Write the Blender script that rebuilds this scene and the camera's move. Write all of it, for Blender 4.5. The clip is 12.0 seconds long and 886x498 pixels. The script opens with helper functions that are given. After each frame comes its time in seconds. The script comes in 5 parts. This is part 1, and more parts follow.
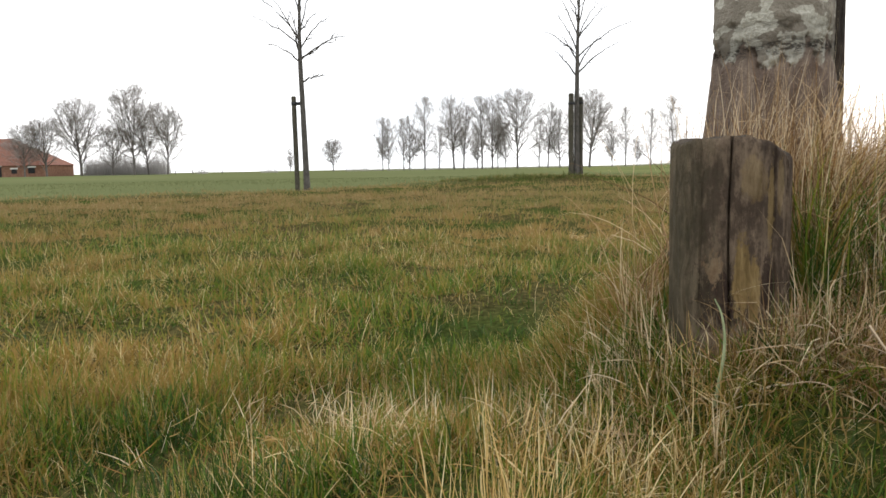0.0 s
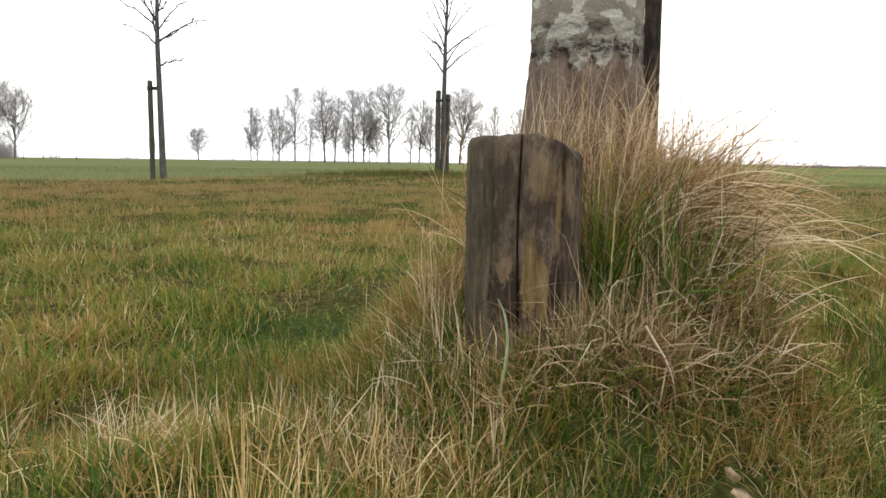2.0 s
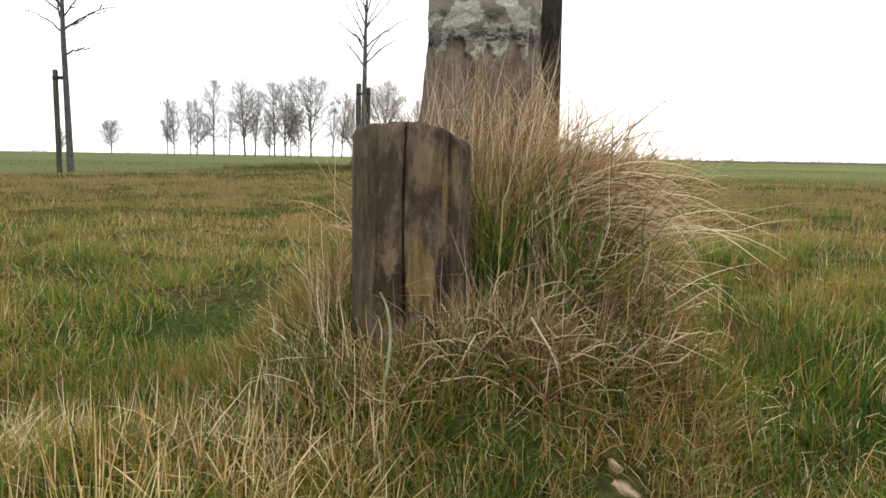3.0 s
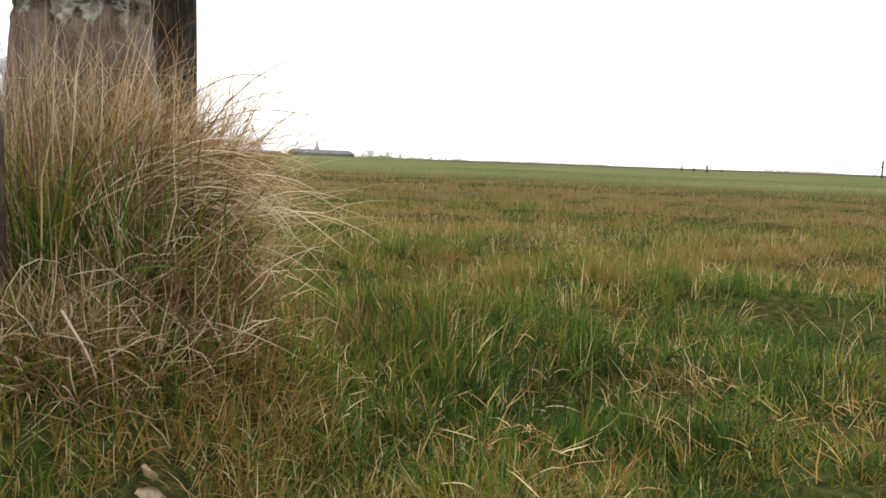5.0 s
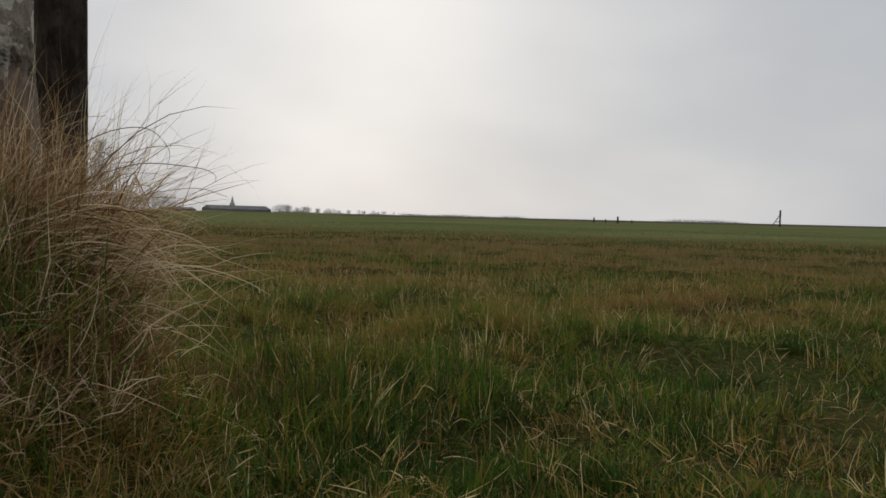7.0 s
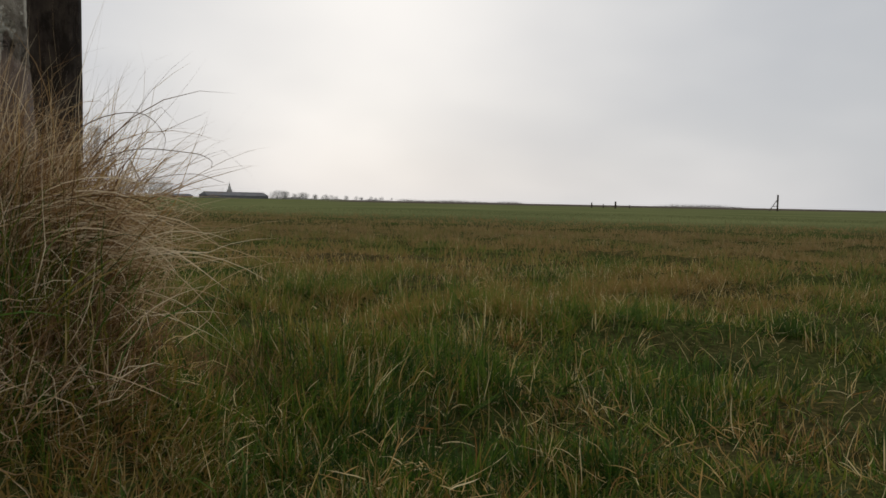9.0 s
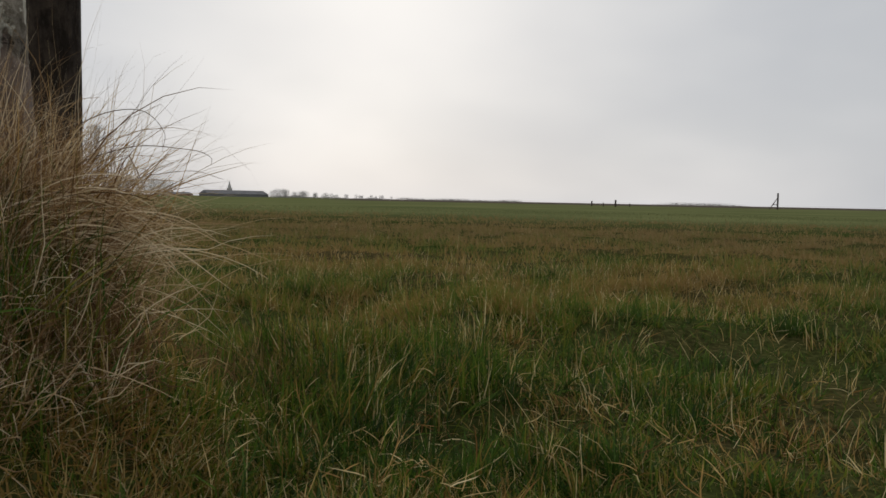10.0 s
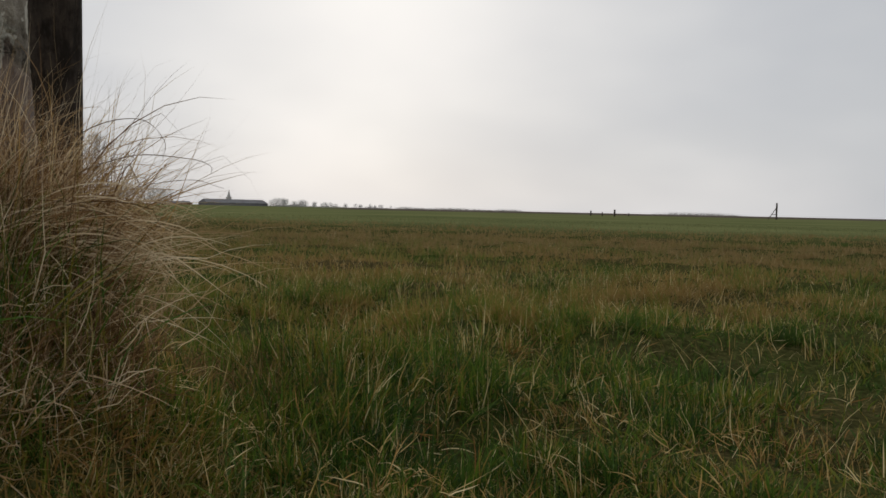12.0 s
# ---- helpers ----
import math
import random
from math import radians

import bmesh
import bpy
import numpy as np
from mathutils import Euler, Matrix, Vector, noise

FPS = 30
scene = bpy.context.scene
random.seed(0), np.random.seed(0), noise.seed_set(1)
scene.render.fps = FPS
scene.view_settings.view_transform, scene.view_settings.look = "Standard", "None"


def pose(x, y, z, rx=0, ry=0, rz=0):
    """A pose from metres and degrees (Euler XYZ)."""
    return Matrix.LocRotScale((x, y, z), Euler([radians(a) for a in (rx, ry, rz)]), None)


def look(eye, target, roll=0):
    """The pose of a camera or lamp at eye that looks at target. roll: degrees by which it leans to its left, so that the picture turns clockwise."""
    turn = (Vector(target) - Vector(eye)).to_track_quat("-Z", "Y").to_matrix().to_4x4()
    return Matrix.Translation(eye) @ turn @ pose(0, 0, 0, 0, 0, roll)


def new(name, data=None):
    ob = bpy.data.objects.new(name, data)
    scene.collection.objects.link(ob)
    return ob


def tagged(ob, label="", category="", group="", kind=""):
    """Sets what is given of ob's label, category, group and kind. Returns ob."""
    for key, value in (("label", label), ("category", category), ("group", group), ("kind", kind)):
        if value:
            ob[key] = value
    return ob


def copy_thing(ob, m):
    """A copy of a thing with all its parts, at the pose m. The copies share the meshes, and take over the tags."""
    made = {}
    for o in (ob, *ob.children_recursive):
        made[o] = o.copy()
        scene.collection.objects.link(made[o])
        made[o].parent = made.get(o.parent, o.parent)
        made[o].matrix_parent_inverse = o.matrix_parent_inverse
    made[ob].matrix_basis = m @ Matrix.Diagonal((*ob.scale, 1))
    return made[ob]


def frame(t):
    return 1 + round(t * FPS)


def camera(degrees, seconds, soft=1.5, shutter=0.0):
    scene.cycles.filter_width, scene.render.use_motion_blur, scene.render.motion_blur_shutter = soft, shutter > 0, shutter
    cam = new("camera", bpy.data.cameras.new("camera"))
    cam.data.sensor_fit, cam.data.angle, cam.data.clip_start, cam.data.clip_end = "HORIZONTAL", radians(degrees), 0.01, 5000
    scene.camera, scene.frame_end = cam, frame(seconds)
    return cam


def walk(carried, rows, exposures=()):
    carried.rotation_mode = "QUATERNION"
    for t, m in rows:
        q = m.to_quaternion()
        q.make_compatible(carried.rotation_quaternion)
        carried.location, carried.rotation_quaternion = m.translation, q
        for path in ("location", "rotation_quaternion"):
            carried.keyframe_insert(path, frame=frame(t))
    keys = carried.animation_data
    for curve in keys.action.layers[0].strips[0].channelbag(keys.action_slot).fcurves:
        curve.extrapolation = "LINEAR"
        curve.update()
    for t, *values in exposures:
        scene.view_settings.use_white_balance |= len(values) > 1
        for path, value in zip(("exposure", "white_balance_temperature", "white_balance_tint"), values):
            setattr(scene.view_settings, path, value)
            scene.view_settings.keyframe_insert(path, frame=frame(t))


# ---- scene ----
cam = camera(57.3, 12.0, soft=1.58)
PATH = [
    (0, (0.053, 0.0, 0.375), (-0.071, 1.986, 0.171), -1.0),
    (0.5, (0.062, 0.012, 0.374), (-0.015, 2.001, 0.176), -0.5),
    (1, (0.097, 0.02, 0.371), (0.079, 2.006, 0.134), 0.5),
    (1.5, (0.135, 0.045, 0.372), (0.216, 2.028, 0.129), 0.5),
    (2, (0.159, 0.046, 0.372), (0.353, 2.024, 0.155), 0.8),
    (2.5, (0.189, 0.07, 0.369), (0.504, 2.033, 0.152), 1.2),
    (2.7, (0.195, 0.071, 0.368), (0.532, 2.029, 0.142), 1.1),
    (4.3, (0.364, 0.061, 0.352), (1.113, 1.905, 0.156), 1.15),
    (4.5, (0.388, 0.065, 0.35), (1.211, 1.876, 0.139), 1.25),
    (5, (0.429, 0.071, 0.346), (1.406, 1.803, 0.127), 2.05),
    (5.5, (0.447, 0.067, 0.345), (1.509, 1.751, 0.158), 2.55),
    (6, (0.459, 0.058, 0.344), (1.59, 1.701, 0.196), 2.45),
    (6.5, (0.457, 0.044, 0.345), (1.601, 1.683, 0.288), 1.35),
    (7, (0.46, 0.049, 0.343), (1.607, 1.685, 0.262), 1.35),
    (9, (0.463, 0.054, 0.342), (1.614, 1.685, 0.226), 1.15),
    (9.5, (0.463, 0.054, 0.341), (1.614, 1.685, 0.23), 1.25),
    (10, (0.464, 0.056, 0.34), (1.615, 1.687, 0.22), 1.15),
    (10.5, (0.463, 0.054, 0.341), (1.614, 1.686, 0.224), 1.15),
    (11, (0.464, 0.057, 0.34), (1.615, 1.689, 0.221), 1.15),
    (11.5, (0.463, 0.055, 0.34), (1.615, 1.686, 0.23), 1.15),
    (12, (0.462, 0.053, 0.34), (1.615, 1.684, 0.243), 1.25),
]
walk(cam, [(t, look(eye, target, roll)) for t, eye, target, roll in PATH], [(0.0, 0.34), (2.5, 0.47), (4.6, 0.47), (5.1, 0.3), (5.5, 0.08), (6.0, -0.4), (6.6, -0.97), (7.0, -1.18), (7.6, -1.18), (9.0, -1.1), (12.0, -1.1)])

import collections

# world: a bright, thin overcast with the sun behind it, low ahead of the right-hand view
SUN_AZ, SUN_EL = 31.0, 18.0  # degrees from +y towards +x, and above the horizon
sun_way = Vector((math.sin(radians(SUN_AZ)) * math.cos(radians(SUN_EL)), math.cos(radians(SUN_AZ)) * math.cos(radians(SUN_EL)), math.sin(radians(SUN_EL))))
world = bpy.data.worlds.new("overcast_sky")
scene.world = world
world.use_nodes = True


class Nodes:
    """Short hand for building a node tree."""

    def __init__(self, tree):
        self.tree = tree
        tree.nodes.clear()

    def add(self, kind, inputs=None, **settings):
        node = self.tree.nodes.new(kind)
        for key, value in settings.items():
            setattr(node, key, value)
        for key, value in (inputs or {}).items():
            if isinstance(value, bpy.types.NodeSocket):
                self.tree.links.new(value, node.inputs[key])
            else:
                node.inputs[key].default_value = value
        return node

    def math(self, op, a, b=0.0, c=0.0):
        return self.add("ShaderNodeMath", {0: a, 1: b, 2: c}, operation=op).outputs[0]

    def noise(self, vector, scale, detail=4.0, rough=0.55):
        return self.add("ShaderNodeTexNoise", {"Vector": vector, "Scale": scale, "Detail": detail, "Roughness": rough}).outputs["Fac"]

    def mapped(self, vector, scale=(1, 1, 1), location=(0, 0, 0)):
        return self.add("ShaderNodeMapping", {"Vector": vector, "Scale": scale, "Location": location}).outputs[0]

    def ramp(self, fac, stops):
        node = self.add("ShaderNodeValToRGB", {"Fac": fac})
        while len(node.color_ramp.elements) < len(stops):
            node.color_ramp.elements.new(0.5)
        for element, (place, colour) in zip(node.color_ramp.elements, stops):
            element.position = place
            element.color = (*colour, 1) if isinstance(colour, tuple) else (colour, colour, colour, 1)
        return node.outputs["Color"]

    def mix(self, fac, a, b, blend="MIX"):
        node = self.add("ShaderNodeMix", {"Factor": fac}, data_type="RGBA", blend_type=blend)
        for index, value in ((6, a), (7, b)):
            if isinstance(value, bpy.types.NodeSocket):
                self.tree.links.new(value, node.inputs[index])
            else:
                node.inputs[index].default_value = (*value, 1)
        return node.outputs[2]

    def bump(self, height, strength, distance):
        return self.add("ShaderNodeBump", {"Height": height, "Strength": strength, "Distance": distance}).outputs[0]


n = Nodes(world.node_tree)
way = n.add("ShaderNodeTexCoord").outputs["Generated"]
sky = n.add("ShaderNodeTexSky", sky_type="NISHITA", sun_disc=False, sun_elevation=radians(SUN_EL), sun_rotation=radians(SUN_AZ), air_density=1.0, dust_density=2.0).outputs[0]
blue = n.mix(1.0, sky, (0.09, 0.09, 0.09), "MULTIPLY")
flat = n.mapped(way, (1.0, 1.0, 2.2))
cloud = n.noise(flat, 2.6, 3.5, 0.42)
veil = n.ramp(cloud, [(0.34, (1.00, 1.05, 1.14)), (0.50, (1.23, 1.26, 1.31)), (0.64, (1.50, 1.50, 1.52))])
dot = n.add("ShaderNodeVectorMath", {0: way, 1: sun_way}, operation="DOT_PRODUCT").outputs["Value"]
glow = n.math("POWER", n.math("MAXIMUM", dot, 0.0), 14.0)
bright = n.mix(n.math("MULTIPLY", glow, 0.38), veil, (2.1, 2.05, 2.0))
thin_way = Vector((math.sin(radians(32.0)) * math.cos(radians(13.5)), math.cos(radians(32.0)) * math.cos(radians(13.5)), math.sin(radians(13.5))))
thin = n.add("ShaderNodeVectorMath", {0: way, 1: thin_way}, operation="DOT_PRODUCT").outputs["Value"]
thin = n.math("MULTIPLY", n.math("POWER", n.math("MAXIMUM", thin, 0.0), 95.0), n.math("MULTIPLY_ADD", cloud, 0.5, 0.30))
bright = n.mix(thin, bright, (2.1, 2.08, 2.05))
grey_way = Vector((math.sin(radians(76.0)) * math.cos(radians(4.0)), math.cos(radians(76.0)) * math.cos(radians(4.0)), math.sin(radians(4.0))))
thick = n.math("POWER", n.math("MAXIMUM", n.add("ShaderNodeVectorMath", {0: way, 1: grey_way}, operation="DOT_PRODUCT").outputs["Value"], 0.0), 10.0)
bright = n.mix(n.math("MULTIPLY", thick, 0.62), bright, (0.93, 0.97, 1.03))
total = n.mix(0.94, blue, bright)
back = n.add("ShaderNodeBackground", {"Color": total, "Strength": 1.07})
n.add("ShaderNodeOutputWorld", {"Surface": back.outputs[0]})

lamp = bpy.data.lights.new("sun", "SUN")
lamp.energy, lamp.angle, lamp.color = 1.5, radians(12), (1.0, 0.95, 0.88)
sun = new("sun", lamp)
sun.matrix_world = look((0, 0, 30), Vector((0, 0, 30)) - sun_way)

# ---- arithmetic ----
rng = np.random.default_rng(7)


def hashed(i, j, k, seed):
    h = (i * 374761393 + j * 668265263 + k * 1274126177 + seed * 362437) & 0xFFFFFFFF
    h = ((h ^ (h >> 13)) * 1103515245) & 0xFFFFFFFF
    return ((h ^ (h >> 16)) & 0xFFFF) / 65535.0


def value_noise(x, y, z=0.0, seed=0):
    """Smooth noise from 0 to 1 at the given arrays of places."""
    x, y, z = np.broadcast_arrays(np.asarray(x, float), np.asarray(y, float), np.asarray(z, float))
    cell = [np.floor(a).astype(np.int64) for a in (x, y, z)]
    part_of = [a - c for a, c in zip((x, y, z), cell)]
    s = [f * f * (3 - 2 * f) for f in part_of]
    out = np.zeros(x.shape)
    for di in (0, 1):
        for dj in (0, 1):
            for dk in (0, 1):
                w = (s[0] if di else 1 - s[0]) * (s[1] if dj else 1 - s[1]) * (s[2] if dk else 1 - s[2])
                out += w * hashed(cell[0] + di, cell[1] + dj, cell[2] + dk, seed)
    return out


def layered(x, y, z=0.0, seed=0, octaves=3):
    total, weight = 0.0, 0.0
    for o in range(octaves):
        total = total + value_noise(np.asarray(x) * 2 ** o, np.asarray(y) * 2 ** o, np.asarray(z) * 2 ** o, seed + o) * 0.5 ** o
        weight += 0.5 ** o
    return total / weight


def ground_height(x, y):
    """The lie of the land: flat meadow, a mound round the tree's foot, a low bank by the field's edge, the farm's field falling away gently."""
    x, y = np.asarray(x, float), np.asarray(y, float)
    level = np.exp(-((x - 0.4) ** 2 + y ** 2) / 900.0)
    h = (layered(x * 2.2, y * 2.2, 0, 11) - 0.5) * 0.085 * level + (layered(x * 5.5, y * 5.5, 0, 15, 2) - 0.5) * 0.045 * level + (layered(x * 0.25, y * 0.25, 0, 21) - 0.5) * 0.08 * level
    d = np.sqrt(((x - 0.52) / 0.42) ** 2 + ((y - 1.36) / 0.56) ** 2)
    s = np.clip((d - 0.55) / 0.5, 0, 1)
    h = h * np.clip(d - 0.4, 0, 1) + 0.15 * (1 - s * s * (3 - 2 * s))
    for cx, cy, r, rise in ((1.06, 1.22, 0.17, 0.045), (1.25, 1.56, 0.22, 0.06), (1.42, 1.20, 0.15, 0.035), (2.15, 1.65, 0.3, 0.04), (1.0, 0.84, 0.14, 0.03), (0.10, 0.86, 0.26, 0.045), (-0.2, 0.85, 0.2, 0.03), (1.23, 1.04, 0.09, -0.045), (1.36, 0.98, 0.07, -0.03), (1.93, 1.15, 0.08, -0.03), (3.9, 3.15, 0.15, -0.04)):
        h = h + rise * np.exp(-((x - cx) ** 2 + (y - cy) ** 2) / r ** 2)
    bearing = np.degrees(np.arctan2(x, np.maximum(y, 0.01)))
    fall = np.clip((16.0 - bearing) / 8.0, 0, 1)
    h = h - 0.0027 * np.clip(y - 18.0, 0, None) * fall * fall * (3 - 2 * fall)
    h = h + 0.15 * np.exp(-((x - 1.4) / 2.4) ** 2 - ((y - 17.6) / 1.1) ** 2)
    return h


def field_side(x, y):
    """Metres beyond the edge where the rough meadow turns into the green crop; negative on the meadow."""
    x, y = np.asarray(x, float), np.asarray(y, float)
    left = (y - 18.2) * 0.66 - (x + 0.0) * 0.75
    ahead = (x - 8.0) * 0.80 + (y - 15.5) * 0.60
    return np.maximum(left, ahead) + (layered(x * 0.5, y * 0.5, 0, 31) - 0.5) * 1.6


# ---- materials ----
def material(name):
    m = bpy.data.materials.new(name)
    m.use_nodes = True
    return m, Nodes(m.node_tree)


def finish(nodes, colour, roughness=0.9, normal=None, metallic=0.0, specular=0.3):
    inputs = {"Base Color": colour if isinstance(colour, bpy.types.NodeSocket) else (*colour, 1), "Roughness": roughness, "Metallic": metallic, "Specular IOR Level": specular}
    if normal is not None:
        inputs["Normal"] = normal
    shader = nodes.add("ShaderNodeBsdfPrincipled", inputs)
    nodes.add("ShaderNodeOutputMaterial", {"Surface": shader.outputs[0]})


def blade_material(name, stops, through_light=0.38, gloss=0.018, outer=None):
    """Thin blades: a colour by each blade's tone, some light passing through."""
    m, g = material(name)
    tone = g.add("ShaderNodeAttribute", attribute_name="tone").outputs["Fac"]
    place = g.add("ShaderNodeTexCoord").outputs["Object"]
    fleck = g.noise(place, 130.0, 2.0)
    tone = g.math("ADD", tone, g.math("MULTIPLY", g.math("SUBTRACT", fleck, 0.5), 0.22))
    colour = g.ramp(tone, stops)
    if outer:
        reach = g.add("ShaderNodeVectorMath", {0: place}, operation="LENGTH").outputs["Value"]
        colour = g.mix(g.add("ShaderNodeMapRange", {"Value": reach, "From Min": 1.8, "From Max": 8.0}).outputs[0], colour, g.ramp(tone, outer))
    body = g.add("ShaderNodeBsdfDiffuse", {"Color": colour})
    passing = g.add("ShaderNodeBsdfTranslucent", {"Color": colour})
    both = g.add("ShaderNodeMixShader", {0: through_light, 1: body.outputs[0], 2: passing.outputs[0]})
    shine = g.add("ShaderNodeBsdfGlossy", {"Color": (1, 1, 1, 1), "Roughness": 0.38})
    out = g.add("ShaderNodeMixShader", {0: gloss, 1: both.outputs[0], 2: shine.outputs[0]})
    g.add("ShaderNodeOutputMaterial", {"Surface": out.outputs[0]})
    return m


MEADOW_STOPS = [(0.0, (0.028, 0.058, 0.011)), (0.26, (0.088, 0.165, 0.019)), (0.46, (0.195, 0.195, 0.026)), (0.60, (0.26, 0.16, 0.040)), (0.78, (0.45, 0.335, 0.13)), (1.0, (0.75, 0.64, 0.36))]
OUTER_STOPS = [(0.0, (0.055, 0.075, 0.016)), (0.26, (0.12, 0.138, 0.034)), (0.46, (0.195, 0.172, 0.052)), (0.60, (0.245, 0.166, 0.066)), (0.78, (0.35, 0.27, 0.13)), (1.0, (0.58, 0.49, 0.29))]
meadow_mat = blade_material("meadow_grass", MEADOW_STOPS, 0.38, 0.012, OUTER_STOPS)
straw_mat = blade_material("dry_straw", [(0.0, (0.10, 0.055, 0.022)), (0.3, (0.265, 0.155, 0.070)), (0.6, (0.48, 0.335, 0.178)), (1.0, (0.80, 0.67, 0.46))], 0.38, 0.012)
gold_straw_mat = blade_material("golden_straw", [(0.0, (0.13, 0.060, 0.018)), (0.3, (0.33, 0.175, 0.050)), (0.6, (0.58, 0.40, 0.15)), (1.0, (0.85, 0.70, 0.40))], 0.4, 0.012)
crop_mat = blade_material("young_crop", [(0.0, (0.11, 0.13, 0.054)), (0.6, (0.15, 0.163, 0.075)), (1.0, (0.20, 0.21, 0.09))], 0.34, 0.0)
# far scrub: wood colour lightened to carry the haze of distance
hazed_wood_mat = blade_material("hazed_wood", [(0.0, (0.34, 0.325, 0.31)), (1.0, (0.46, 0.44, 0.42))], 0.3, 0.0)

ground_mat, g = material("soil_and_thatch")
place = g.add("ShaderNodeTexCoord").outputs["Object"]
xyz = g.add("ShaderNodeSeparateXYZ", {0: place})
fine = g.noise(place, 60.0, 5.0)
broad = g.noise(place, 0.9, 4.0)
thatch = g.ramp(fine, [(0.3, (0.025, 0.02, 0.010)), (0.5, (0.06, 0.05, 0.02)), (0.72, (0.15, 0.11, 0.05))])
moss = g.ramp(fine, [(0.3, (0.018, 0.028, 0.006)), (0.7, (0.06, 0.085, 0.02))])
meadow_col = g.mix(g.ramp(broad, [(0.38, 0.0), (0.62, 1.0)]), thatch, moss)
crop_noise = g.noise(g.mapped(place, (0.05, 0.05, 0.05)), 1.0, 5.0)
crop_col = g.ramp(crop_noise, [(0.3, (0.102, 0.116, 0.052)), (0.55, (0.124, 0.136, 0.062)), (0.75, (0.152, 0.152, 0.075))])
inside = g.add("ShaderNodeAttribute", attribute_name="field").outputs["Fac"]
# sheen towards the low sun, put into the right-hand field's colour
backlit_col = g.ramp(g.noise(g.mapped(place, (0.12, 0.12, 0.12)), 1.0, 5.0), [(0.35, (0.105, 0.120, 0.048)), (0.65, (0.165, 0.175, 0.072))])
crop_col = g.mix(g.add("ShaderNodeAttribute", attribute_name="backlit").outputs["Fac"], crop_col, backlit_col)
colour = g.mix(inside, meadow_col, crop_col)
colour = g.mix(g.add("ShaderNodeAttribute", attribute_name="plough").outputs["Fac"], colour, g.ramp(crop_noise, [(0.3, (0.085, 0.07, 0.055)), (0.7, (0.12, 0.10, 0.08))]))
finish(g, colour, 1.0, g.bump(fine, 0.5, 0.02), specular=0.0)


def timber(name, dark, light, grain=40.0, worn=None):
    """Weathered wood with its grain upright; worn: bare pale wood where the grey skin has gone."""
    m, g = material(name)
    place = g.add("ShaderNodeTexCoord").outputs["Object"]
    warp = g.add("ShaderNodeVectorMath", {0: place, 1: g.mapped(g.add("ShaderNodeTexNoise", {"Vector": place, "Scale": 14.0}).outputs["Color"], (0.02, 0.02, 0.0))}, operation="ADD").outputs[0]
    streak = g.noise(g.mapped(warp, (grain, grain, grain * 0.16)), 1.0, 8.0, 0.72)
    fibre = g.noise(g.mapped(warp, (grain * 4, grain * 4, grain * 0.35)), 1.0, 4.0, 0.6)
    blotch = g.noise(g.mapped(place, (34, 34, 26)), 1.0, 9.0, 0.74)
    value = g.math("ADD", g.math("MULTIPLY", streak, 0.36), g.math("ADD", g.math("MULTIPLY", blotch, 0.44), g.math("MULTIPLY", fibre, 0.20)))
    col = g.ramp(value, [(0.36, dark), (0.64, light)])
    stain = g.noise(g.mapped(place, (26, 26, 12), (2, 5, 1)), 1.0, 8.0, 0.70)
    col = g.mix(g.ramp(stain, [(0.48, 0.0), (0.56, 0.8)]), col, dark)
    if worn:
        col = worn(g, place, col, streak)
    finish(g, col, 0.9, g.bump(g.math("ADD", streak, g.math("ADD", blotch, g.math("MULTIPLY", fibre, 0.6))), 1.0, 0.014), specular=0.15)
    return m


